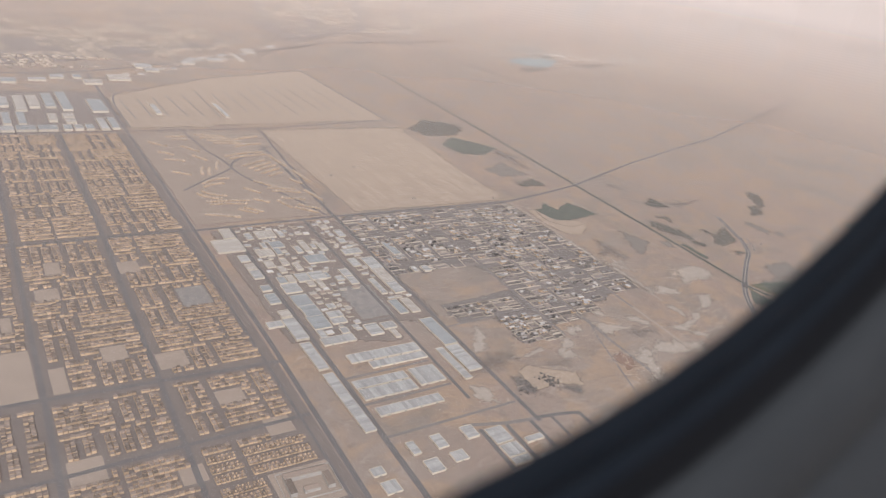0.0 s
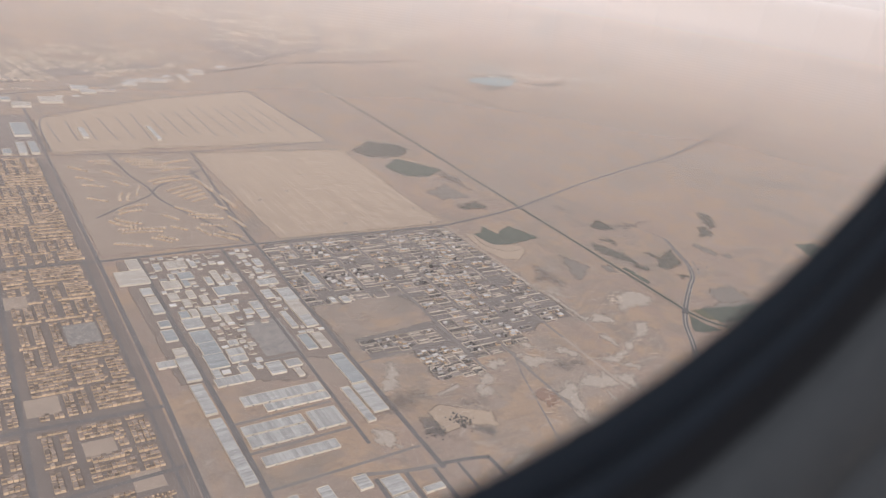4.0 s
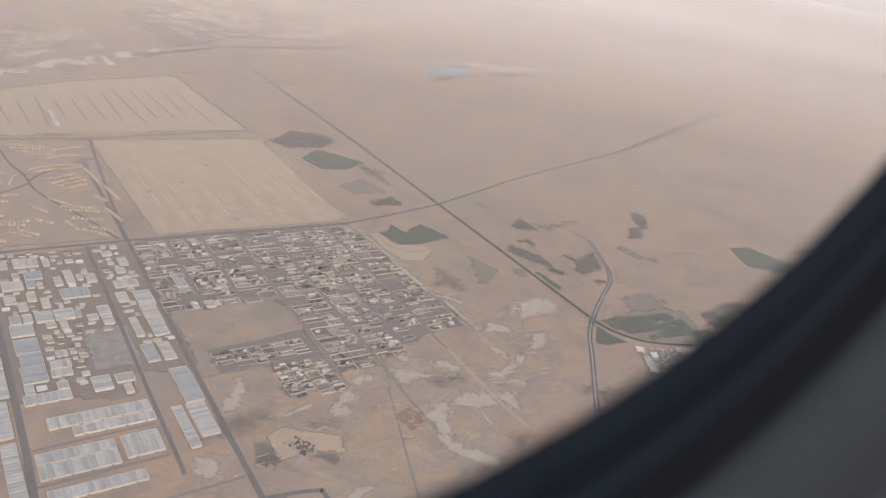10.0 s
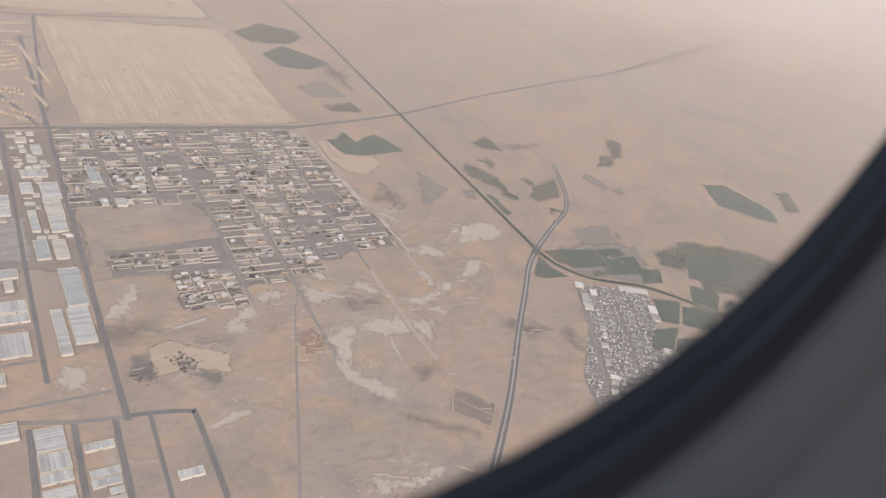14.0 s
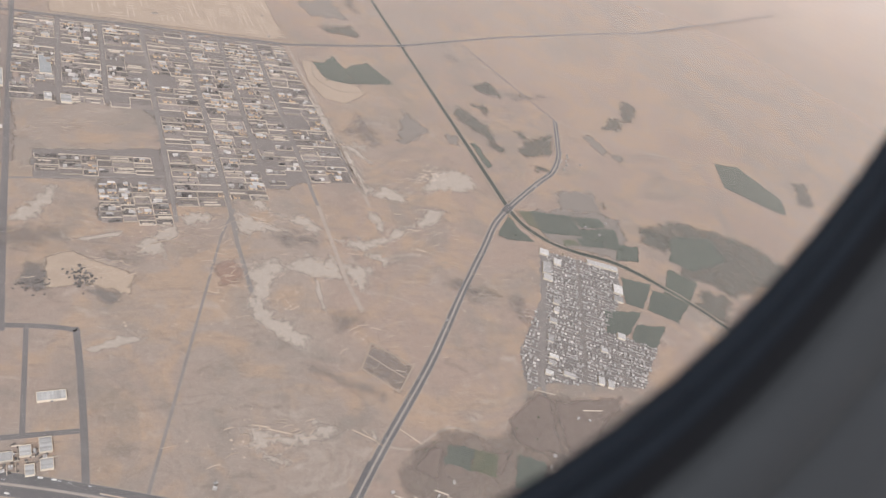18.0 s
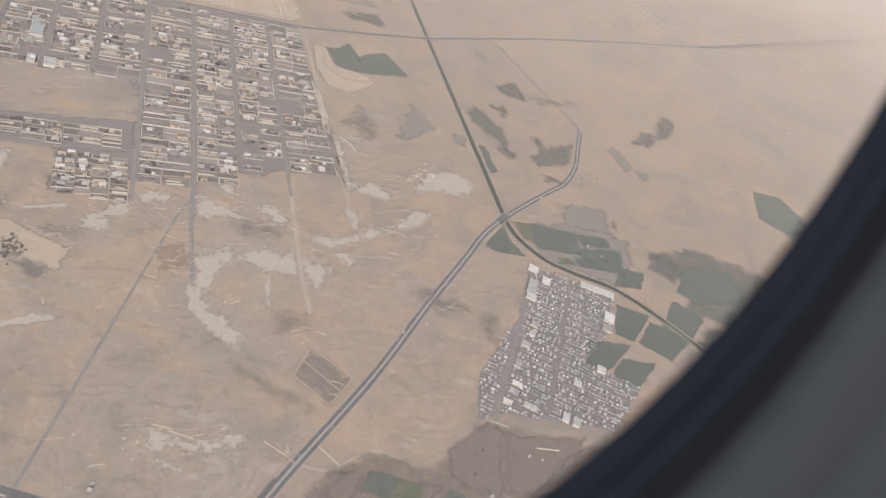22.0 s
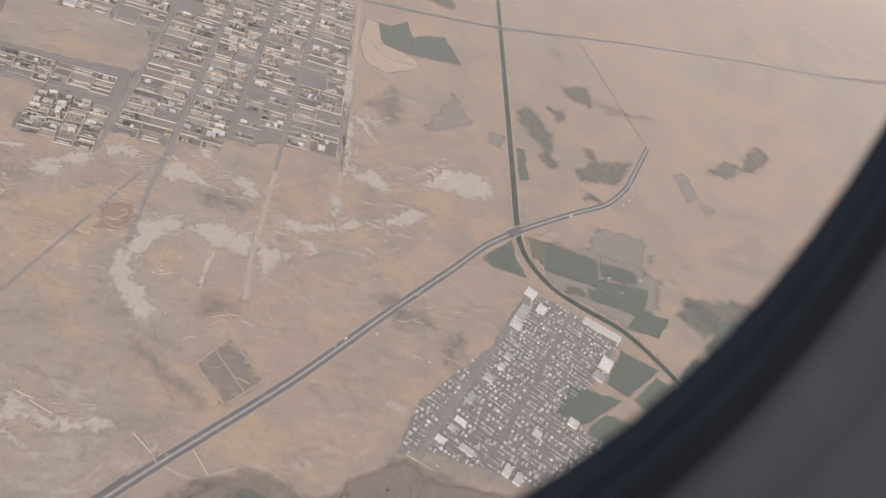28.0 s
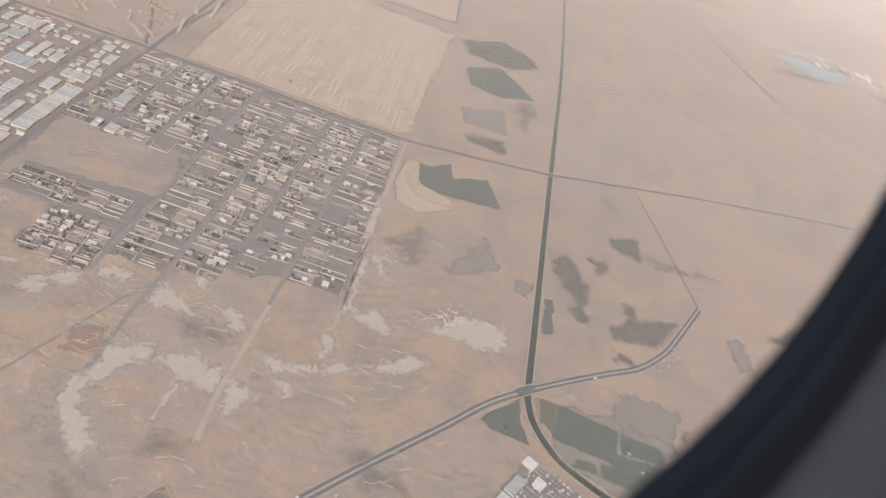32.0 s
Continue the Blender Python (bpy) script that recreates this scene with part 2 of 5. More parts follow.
M_ASPHALT_NEW = surface("dark_asphalt", (0.105, 0.10, 0.10), (0.13, 0.123, 0.12), 30, 0.85, bump=0.05, fine=3)
M_MEDIAN = surface("dusty_median", (0.36, 0.32, 0.28), (0.29, 0.26, 0.23), 6, bump=0.1)
M_TRACK = surface("beaten_track", (0.19, 0.17, 0.155), (0.225, 0.20, 0.18), 20, bump=0.1)
M_TRACK_PALE = surface("pale_dirt_track", (0.36, 0.30, 0.245), (0.31, 0.26, 0.215), 20, bump=0.1)
M_LINE = surface("worn_road_paint", (0.36, 0.34, 0.31), (0.28, 0.265, 0.245), 3, bump=0)
M_CONCRETE = surface("dusty_concrete", (0.46, 0.42, 0.37), (0.38, 0.35, 0.31), 7, bump=0.1)
M_WATER = surface("green_canal_water", (0.045, 0.055, 0.045), (0.055, 0.065, 0.053), 30, 0.35, bump=0.05)
M_POND = surface("pale_blue_water", (0.20, 0.27, 0.28), (0.23, 0.295, 0.30), 200, 0.7, bump=0)
M_BANK = surface("canal_bank_earth", (0.34, 0.27, 0.21), (0.28, 0.23, 0.18), 9, bump=0.3)
M_CROP = surface("dark_green_crop", (0.098, 0.112, 0.092), (0.122, 0.13, 0.106), 14, bump=0.6, fine=2.2)
M_CROP_DULL = surface("dull_olive_crop", (0.11, 0.12, 0.08), (0.15, 0.14, 0.095), 16, bump=0.6, fine=2.5)
M_STUBBLE = worn("dry_grey_stubble", (0.23, 0.205, 0.18), (0.28, 0.24, 0.205), 18, 0.8, 0.3, 0.7)
M_PLOUGH = worn("ploughed_brown_earth", (0.185, 0.146, 0.122), (0.225, 0.18, 0.15), 22, 0.8, 0.3, 0.7, 1.2, 1.5)
M_FARM = worn("dark_farm_earth", (0.195, 0.16, 0.135), (0.235, 0.195, 0.16), 40, 0.7, 0.25, 0.75, 1.0, 1.5)
M_CROP_WORN = worn("patchy_green_crop", (0.105, 0.122, 0.10), (0.13, 0.138, 0.112), 30, 0.85, 0.25, 0.65)
M_SCRUB_WORN = worn("patchy_olive_scrub", (0.13, 0.13, 0.11), (0.165, 0.155, 0.13), 22, 0.7, 0.28, 0.72, 1.1, 1.5)
M_FOLIAGE = surface("tree_foliage", (0.04, 0.06, 0.03), (0.07, 0.09, 0.04), 3, bump=0.4, spread=0.3, island=True)
M_WALL = surface("cream_house_wall", (0.62, 0.45, 0.285), (0.49, 0.355, 0.23), 5, spread=0.25, bump=0.05)
M_ROOF = surface("dusty_flat_roof", (0.285, 0.225, 0.178), (0.21, 0.168, 0.138), 2.5, spread=0.4, bump=0.1)
# Sunlit look put into a pale base colour, so far blocks show through haze.
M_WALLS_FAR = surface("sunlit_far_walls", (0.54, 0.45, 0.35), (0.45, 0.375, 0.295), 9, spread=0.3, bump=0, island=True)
M_WALLS = surface("cream_house_walls", (0.62, 0.45, 0.285), (0.49, 0.355, 0.23), 5, spread=0.25, bump=0.05, island=True)
M_ROOFS = surface("dusty_flat_roofs", (0.285, 0.225, 0.178), (0.21, 0.168, 0.138), 2.5, spread=0.4, bump=0.1, island=True)
M_OPENING = surface("dark_window_glass", (0.04, 0.045, 0.05), (0.06, 0.06, 0.06), 1, 0.3, bump=0)
M_SHEET = surface("pale_grey_roof_sheet", (0.385, 0.378, 0.358), (0.315, 0.309, 0.294), 9, 0.65, 0.0, spread=0.16, bump=0.03)
M_SHEET_BLUE = surface("blue_grey_roof_sheet", (0.30, 0.312, 0.308), (0.25, 0.26, 0.258), 9, 0.65, 0.0, spread=0.1, bump=0.03)
M_SHEET_CREAM = surface("cream_roof_sheet", (0.42, 0.38, 0.33), (0.345, 0.312, 0.272), 9, 0.6, 0.0, spread=0.12, bump=0.03)
M_FACADE = surface("cream_warehouse_wall", (0.66, 0.58, 0.46), (0.56, 0.49, 0.39), 8, 0.8, spread=0.12, bump=0.05)
M_DOOR = surface("grey_steel_door", (0.20, 0.20, 0.21), (0.15, 0.15, 0.16), 2, 0.5, 0.3, bump=0)
M_SHED = surface("pale_shed_roofs", (0.47, 0.44, 0.405), (0.34, 0.315, 0.29), 4, 0.7, spread=0.55, bump=0.1, island=True)
M_SHED_ONE = surface("pale_shed_roof", (0.49, 0.47, 0.445), (0.365, 0.35, 0.33), 4, 0.7, spread=0.4, bump=0.1)
M_YARD_WALL = surface("tan_yard_walls", (0.50, 0.425, 0.34), (0.40, 0.345, 0.28), 5, spread=0.4, bump=0.1, island=True)
M_GREY_WALL = surface("grey_village_wall", (0.345, 0.32, 0.295), (0.265, 0.248, 0.23), 5, spread=0.4, bump=0.1, island=True)
M_JUNK = surface("dark_scrap", (0.085, 0.08, 0.075), (0.15, 0.13, 0.115), 2, spread=0.6, bump=0.3, island=True)
M_WHITE = surface("whitewashed_block", (0.74, 0.72, 0.67), (0.64, 0.61, 0.56), 4, spread=0.15, bump=0.05)
M_CAR = surface("car_paint", (0.50, 0.50, 0.50), (0.45, 0.45, 0.45), 1, 0.35, 0.3, spread=0.9, bump=0)
M_TYRE = surface("black_rubber", (0.004, 0.0045, 0.006), (0.006, 0.0065, 0.008), 0.3, bump=0)
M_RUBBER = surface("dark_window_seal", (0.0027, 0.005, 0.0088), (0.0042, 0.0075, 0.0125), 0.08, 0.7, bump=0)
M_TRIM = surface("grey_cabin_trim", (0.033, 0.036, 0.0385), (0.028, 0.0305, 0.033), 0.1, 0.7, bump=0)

M_YARD_FLOOR = surface("trodden_yard_floors", (0.235, 0.20, 0.176), (0.175, 0.152, 0.137), 7, spread=0.35, bump=0.3, island=True)
for seal in (M_RUBBER, M_TYRE, M_TRIM, M_WATER):
    seal.node_tree.nodes["Principled BSDF"].inputs["Specular IOR Level"].default_value = 0.15


# ---- builders ----
def part(name, bm, material, parent, label=""):
    """One bmesh as one mesh object under a thing or a part."""
    me = bpy.data.meshes.new(name)
    bm.to_mesh(me)
    bm.free()
    return share(name, me, material, parent, label)


def share(name, me, material, parent, label=""):
    if material and not me.materials:
        me.materials.append(material)
    ob = new(name, me)
    ob.parent = parent
    return tagged(ob, label)


def thing(name, x, y, z, turn, label, category, group="", kind=""):
    ob = new(name)
    ob.empty_display_size = 1.0
    ob.matrix_world = pose(x, y, z, 0, 0, turn)
    return tagged(ob, label, category, group, kind)


class Soup:
    """Plain faces gathered into one mesh."""

    def __init__(self):
        self.v, self.f, self.m = [], [], []

    def add(self, verts, faces, slots=None):
        k = len(self.v)
        self.v += verts
        self.f += [tuple(i + k for i in f) for f in faces]
        self.m += slots if slots else [0] * len(faces)

    def box(self, x, y, z, w, d, h, turn=0.0, top=0, shrink=0.0):
        """A block on its base: x, y its middle, z its foot; the top face takes slot top."""
        c, s = math.cos(radians(turn)), math.sin(radians(turn))
        ring = []
        for k, hh in ((1.0, 0), (1.0 - shrink, h)):
            for px, py in ((-w / 2, -d / 2), (w / 2, -d / 2), (w / 2, d / 2), (-w / 2, d / 2)):
                ring.append((x + k * (px * c - py * s), y + k * (px * s + py * c), z + hh))
        self.add(ring, [(0, 1, 5, 4), (1, 2, 6, 5), (2, 3, 7, 6), (3, 0, 4, 7), (4, 5, 6, 7), (3, 2, 1, 0)], [0, 0, 0, 0, top, 0])

    def house(self, x, y, z, w, d, h, turn=0.0, lip=0.5):
        """A flat-roofed block with a parapet round a sunk roof."""
        c, s = math.cos(radians(turn)), math.sin(radians(turn))
        ring = []
        for e, hh in ((0, 0), (0, h), (lip * 0.7, h), (lip * 0.7, h - lip)):
            for px, py in ((-w / 2 + e, -d / 2 + e), (w / 2 - e, -d / 2 + e), (w / 2 - e, d / 2 - e), (-w / 2 + e, d / 2 - e)):
                ring.append((x + px * c - py * s, y + px * s + py * c, z + hh))
        faces, slots = [], []
        for r in range(3):
            for k in range(4):
                faces.append((r * 4 + k, r * 4 + (k + 1) % 4, r * 4 + 4 + (k + 1) % 4, r * 4 + 4 + k))
                slots.append(1 if r else 0)
        faces.append((12, 13, 14, 15))
        slots.append(1)
        self.add(ring, faces, slots)

    def slab(self, outline, z0, z1):
        k = len(outline)
        verts = [(x, y, z0) for x, y in outline] + [(x, y, z1) for x, y in outline]
        self.add(verts, [tuple(range(k, 2 * k))] + [(i, (i + 1) % k, k + (i + 1) % k, k + i) for i in range(k)])

    def strip(self, points, width, z0, z1, off=0.0):
        """A slab along a line, rounded at its bends by the line itself."""
        left, right = [], []
        for i, p in enumerate(points):
            a, b = Vector(points[max(i - 1, 0)]), Vector(points[min(i + 1, len(points) - 1)])
            t = (b - a).normalized()
            nrm = Vector((-t.y, t.x))
            left.append(Vector(p) + nrm * (off + width / 2))
            right.append(Vector(p) + nrm * (off - width / 2))
        verts = []
        for a, b in zip(left, right):
            verts += [(a.x, a.y, z0), (a.x, a.y, z1), (b.x, b.y, z1), (b.x, b.y, z0)]
        faces = []
        for i in range(len(points) - 1):
            k = i * 4
            faces += [(k + 1, k + 2, k + 6, k + 5), (k, k + 1, k + 5, k + 4), (k + 2, k + 3, k + 7, k + 6)]
        faces += [(3, 2, 1, 0), (len(verts) - 4, len(verts) - 3, len(verts) - 2, len(verts) - 1)]
        self.add(verts, faces)

    def mesh(self, name, *materials):
        me = bpy.data.meshes.new(name)
        me.from_pydata(self.v, [], self.f)
        for m in materials:
            me.materials.append(m)
        if any(self.m):
            me.polygons.foreach_set("material_index", self.m)
        me.validate()
        return me

    def object(self, name, materials, label="", category="", kind="", parent=None):
        ob = new(name, self.mesh(name, *materials))
        ob.parent = parent
        return tagged(ob, label, category, "", kind)


def smooth(points, steps=6):
    """A rounder line through the given points."""
    out = []
    for i in range(len(points) - 1):
        p0, p1, p2, p3 = (Vector(points[min(max(i + k, 0), len(points) - 1)]) for k in (-1, 0, 1, 2))
        for k in range(steps):
            t = k / steps
            q = 0.5 * (2 * p1 + (p2 - p0) * t + (2 * p0 - 5 * p1 + 4 * p2 - p3) * t * t + (3 * p1 - p0 - 3 * p2 + p3) * t ** 3)
            out.append((q.x, q.y))
    return out + [tuple(points[-1])]


def ragged(points, amount, seed, step=6.0):
    """An outline with uneven edges."""
    rng = random.Random(seed)
    out = []
    for i, p in enumerate(points):
        a, b = Vector(p), Vector(points[(i + 1) % len(points)])
        k = max(1, int((b - a).length / step))
        for j in range(k):
            q = a.lerp(b, j / k)
            out.append((q.x + rng.uniform(-amount, amount), q.y + rng.uniform(-amount, amount)))
    return out


def blob(x, y, rx, ry, turn, seed, wild=0.45, steps=40):
    """An uneven patch outline."""
    out = []
    c, s = math.cos(radians(turn)), math.sin(radians(turn))
    for k in range(steps):
        a = 2 * math.pi * k / steps
        r = 1 + wild * (noise.noise((math.cos(a) * 1.6 + seed * 7.3, math.sin(a) * 1.6, seed * 1.7)) * 1.6 + 0.5 * noise.noise((math.cos(a) * 5, math.sin(a) * 5, seed * 3.1)))
        px, py = rx * r * math.cos(a), ry * r * math.sin(a)
        out.append((x + px * c - py * s, y + px * s + py * c))
    return out


def inside(x, y, poly):
    hit = False
    for i, (ax, ay) in enumerate(poly):
        bx, by = poly[i - 1]
        if (ay > y) != (by > y) and x < (bx - ax) * (y - ay) / (by - ay) + ax:
            hit = not hit
    return hit


def patch(name, outline, z, material, label, category="ground", kind="structure", thick=0.06):
    s = Soup()
    s.slab(outline, z - thick, z)
    return s.object(name, [material], label, category, kind)


LAYERS = []


def stain(name, outline, z, material, label, rim=5.0, category="ground"):
    """A flat sheet of small squares over an outline, each a little above the one before; its wear grows from 0 to 1 across a rim on the outline."""
    LAYERS.append(name)
    z = 0.02 + 0.004 * len(LAYERS)
    pts = np.array(outline, float)
    ends = np.roll(pts, -1, 0)
    low, high = pts.min(0) - rim / 2, pts.max(0) + rim / 2
    cell = max(1.6, float(math.sqrt((high[0] - low[0]) * (high[1] - low[1])) / 34))
    nx, ny = int((high[0] - low[0]) / cell) + 2, int((high[1] - low[1]) / cell) + 2
    gx, gy = np.meshgrid(low[0] + cell * np.arange(nx), low[1] + cell * np.arange(ny))
    q = np.stack([gx.ravel(), gy.ravel()], 1)
    d = ends - pts
    t = np.clip(((q[:, None] - pts) * d).sum(2) / ((d * d).sum(1) + 1e-9), 0, 1)
    dist = np.sqrt(((q[:, None] - pts - t[..., None] * d) ** 2).sum(2)).min(1)
    cross = ((pts[:, 1] > q[:, 1:2]) != (ends[:, 1] > q[:, 1:2])) & (q[:, :1] < d[:, 0] * (q[:, 1:2] - pts[:, 1]) / np.where(d[:, 1] == 0, 1e-9, d[:, 1]) + pts[:, 0])
    wear = np.clip(0.5 + np.where(cross.sum(1) % 2 == 1, dist, -dist) / rim, 0, 1)
    s = Soup()
    s.v = [(x, y, z) for x, y in q]
    s.f = [(i * nx + j, i * nx + j + 1, (i + 1) * nx + j + 1, (i + 1) * nx + j) for i in range(ny - 1) for j in range(nx - 1)
           if max(wear[i * nx + j], wear[i * nx + j + 1], wear[(i + 1) * nx + j + 1], wear[(i + 1) * nx + j]) > 0]
    s.m = [0] * len(s.f)
    me = bpy.data.meshes.new(name)
    me.from_pydata(s.v, [], s.f)
    me.materials.append(material)
    me.attributes.new("wear", "FLOAT", "POINT").data.foreach_set("value", wear.astype(np.float32))
    return tagged(new(name, me), label, category, "", "structure")
# ---- ground ----
MIDDLE, FLAT, EYE_LEVEL = Vector((-560, -1420)), 3300.0, 660.0


def far_place(x, y, z=0.0, rim=4350.0):
    """Past the flat plain the far ground is drawn in towards a rim and rises to the horizon."""
    way = Vector((x, y)) - MIDDLE
    far = way.length
    if far <= FLAT:
        return x, y, z
    near = FLAT + (rim - FLAT) * (1 - math.exp((FLAT - far) / (rim - FLAT)))
    spot = MIDDLE + way * (near / far)
    return spot.x, spot.y, EYE_LEVEL * (1 - near / far) + z * near / far


def draw_in(ob):
    for v in ob.data.vertices:
        v.co = far_place(*v.co)
    return ob


def plain(name, z, material, label, category, radii, rim=4350.0, top=0.0):
    """A round sheet to the horizon, with how far each ring lies from the flight line."""
    s = Soup()
    s.v, n = [], 96
    far = []
    for r in radii:
        for k in range(n):
            a = 2 * math.pi * k / n
            spot = far_place(MIDDLE.x + r * math.cos(a), MIDDLE.y + r * math.sin(a), z, rim)
            # The haze sheet's top leans inward so that it catches less sun.
            if top and r == radii[-1]:
                spot = (MIDDLE.x + (spot[0] - MIDDLE.x) * 0.86, MIDDLE.y + (spot[1] - MIDDLE.y) * 0.86, top)
            s.v.append(spot)
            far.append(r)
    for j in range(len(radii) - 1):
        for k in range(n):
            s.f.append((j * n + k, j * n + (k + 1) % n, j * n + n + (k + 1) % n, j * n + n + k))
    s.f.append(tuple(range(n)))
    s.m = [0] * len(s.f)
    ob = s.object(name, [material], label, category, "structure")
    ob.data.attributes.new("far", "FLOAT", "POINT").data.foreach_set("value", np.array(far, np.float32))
    return ob


FAR_RINGS = [FLAT * 1.035 ** k for k in range(60)] + [40000, 80000, 400000]
plain("ground", 0, M_SAND, "wide sandy desert plain with orange and grey patches", "ground", [60.0, 1500.0] + FAR_RINGS)
# Distance haze is put into this sheet's colour and opacity.
plain("backdrop_dust", HAZE_HEIGHT, M_HAZE, "pale haze painted on a sheet over the plain, hiding the horizon", "haze", [60.0] + [200.0 * k for k in range(1, 17)] + FAR_RINGS + [500000], 4300.0, 1700.0)

# levelled and built-up ground, each a thin sheet over the sand
TOWN = [(-1700, -1000), (-836, -1000), (-826, -500), (-818, -22), (-812, 640), (-1700, 640)]
patch("ground_town", TOWN, 0.08, M_TOWN_DUST_SHADED, "grey dusty ground between the town houses, darkened for their shade")
stain("ground_plots", ragged([(-436, 18), (-8, 14), (30, 640), (-428, 640)], 3, 1, 12), 0.09, M_PLOT, "levelled pale sand of an unbuilt estate", rim=6)
stain("ground_far_plots", ragged([(-790, 690), (24, 745), (8, 1420), (-400, 1270), (-780, 1010)], 4, 2, 20), 0.09, M_PLOT, "levelled sand of a distant unbuilt estate", rim=12)
stain("ground_villas", ragged([(-800, 14), (-500, 12), (-445, 640), (-800, 640)], 3, 3, 15), 0.07, M_PLOT_OLD, "sandy ground of a villa estate", rim=6)
stain("ground_workshops", ragged([(-490, -16), (-12, -16), (-18, -480), (-120, -505), (-330, -560), (-405, -600), (-400, -505), (-300, -425), (-308, -300), (-492, -300)], 3, 4, 10), 0.07, M_YARD, "packed grey earth of a workshop quarter", rim=5)
stain("ground_workshops_row", ragged([(-482, -440), (-312, -425), (-316, -500), (-482, -505)], 3, 5, 8), 0.085, M_YARD, "packed earth under a row of yards")
stain("ground_industry", ragged([(-782, -28), (-500, -28), (-508, -470), (-600, -460), (-605, -520), (-785, -470)], 3, 6, 12), 0.06, M_WORKS, "packed earth between warehouses", rim=8)
patch("ground_gravel", ragged([(-640, -325), (-575, -325), (-580, -440), (-640, -440)], 3, 7, 6), 0.12, M_GRAVEL, "dark grey gravel yard")

draw_in(stain("ground_far_town", ragged([(-1500, 1340), (-1000, 1420), (-560, 1640), (-40, 1960), (-40, 2300), (-1500, 2300)], 20, 8, 40), 0.09, M_FAR_DUST, "grey dusty ground of a distant town", rim=60))
stain("ground_far_works", ragged([(-1120, 660), (-800, 690), (-800, 1060), (-1120, 1060)], 3, 9, 20), 0.09, M_FAR_DUST, "dusty ground between distant warehouses", rim=10)

# pale, reddish and grey patches of bare earth
RING = [
    [(-243, -704), (-220, -691), (-196, -681), (-192, -702), (-207, -709), (-215, -729), (-226, -751), (-241, -764), (-230, -787), (-221, -801), (-202, -817), (-190, -834), (-212, -839), (-231, -820), (-245, -796), (-256, -777), (-254, -759), (-242, -747)],
    [(-192, -702), (-168, -684), (-149, -677), (-129, -691), (-113, -681), (-115, -721), (-135, -725), (-152, -723), (-163, -712)],
    [(-104, -698), (-83, -702), (-61, -705), (-80, -730), (-94, -753), (-103, -737)],
    [(-154, -726), (-150, -727), (-153, -747), (-157, -766), (-157, -788), (-161, -785), (-161, -763), (-158, -741)]]
SCRAPED = [
    [(-369, -643), (-345, -628), (-335, -607), (-316, -616), (-322, -630), (-342, -640), (-347, -656), (-336, -670), (-356, -667), (-369, -667)],
    [(-237, -612), (-223, -578), (-208, -595), (-192, -606), (-165, -619), (-185, -626), (-208, -618), (-225, -633)],
    [(-168, -579), (-154, -597), (-130, -582), (-121, -597), (-114, -622), (-128, -627), (-141, -610), (-157, -599)],
    [(-231, -532), (-210, -526), (-213, -550), (-227, -555)], [(-206, -552), (-186, -538), (-177, -565), (-191, -574), (-200, -562)],
    [(-310, -590), (-293, -577), (-270, -585), (-280, -601), (-298, -609)]]
WADI = [
    [(-98, -644), (-80, -641), (-46, -643), (-24, -641), (6, -623), (46, -606), (75, -588), (92, -567), (127, -567), (109, -591), (75, -608), (34, -619), (-4, -648), (-41, -660), (-63, -670), (-82, -655)],
    [(7, -530), (40, -504), (62, -528), (58, -548), (32, -539)], [(-15, -516), (6, -501), (8, -519), (-10, -530)], [(-58, -679), (-44, -674), (-24, -689), (-38, -698)],
    [(102, -519), (121, -493), (150, -461), (179, -449), (218, -448), (224, -494), (193, -515), (157, -506), (120, -516)]]
SOUTH_PALE = [
    [(-304, -953), (-290, -954), (-275, -966), (-255, -971), (-229, -969), (-220, -958), (-204, -971), (-214, -981), (-236, -979), (-257, -980), (-278, -972), (-294, -983)],
    [(-291, -994), (-281, -995), (-267, -1004), (-282, -1001)], [(-173, -977), (-162, -981), (-162, -995), (-169, -994)],
    
    [(-530, -594), (-510, -586), (-463, -524), (-455, -548), (-496, -600)]]
for k, outline in enumerate(RING + SCRAPED + WADI + SOUTH_PALE):
    stain("ground_pale", ragged(outline, 1.2 if k == 3 else 4.0, k + 1, 4), 0.03 + 0.002 * k, M_CHALK, "pale chalky scraped earth with a ragged edge", 6 if k == 3 else 15)
for k, (x, y, rx, ry, turn) in enumerate([(-565, -705, 14, 20, 0), (-14, -600, 7, 26, -4), (-1, -430, 6, 60, -2), (30, -385, 13, 12, 0), (15, -400, 8, 30, 35), (-10, -300, 8, 60, 0)]):
    stain("ground_pale", blob(x, y, rx, ry, turn, k + 1, 0.6, 48), 0.09 + 0.002 * k, M_CHALK, "pale chalky scraped earth with a ragged edge", 16)
stain("ground_red", ragged([(-284, -689), (-255, -678), (-247, -701), (-256, -728), (-283, -732), (-282, -712)], 2, 33, 5), 0.03, M_RED, "reddish dug earth beside a track", 16)
GREY = [[(-156, -792), (-109, -788), (-108, -815), (-161, -829)], [(-195, -630), (-157, -622), (-111, -643), (-137, -663), (-181, -652)], [(-222, -866), (-184, -879), (-154, -907), (-119, -933), (-134, -940), (-165, -919), (-203, -890)],
        [(120, -800), (136, -779), (163, -783), (158, -815), (142, -837), (123, -821)]]
for k, outline in enumerate(GREY):
    stain("ground_grey", ragged(outline, 3, k + 50, 8), 0.02 + 0.002 * k, M_STAIN, "greyish stain of scrub on sand", rim=40)
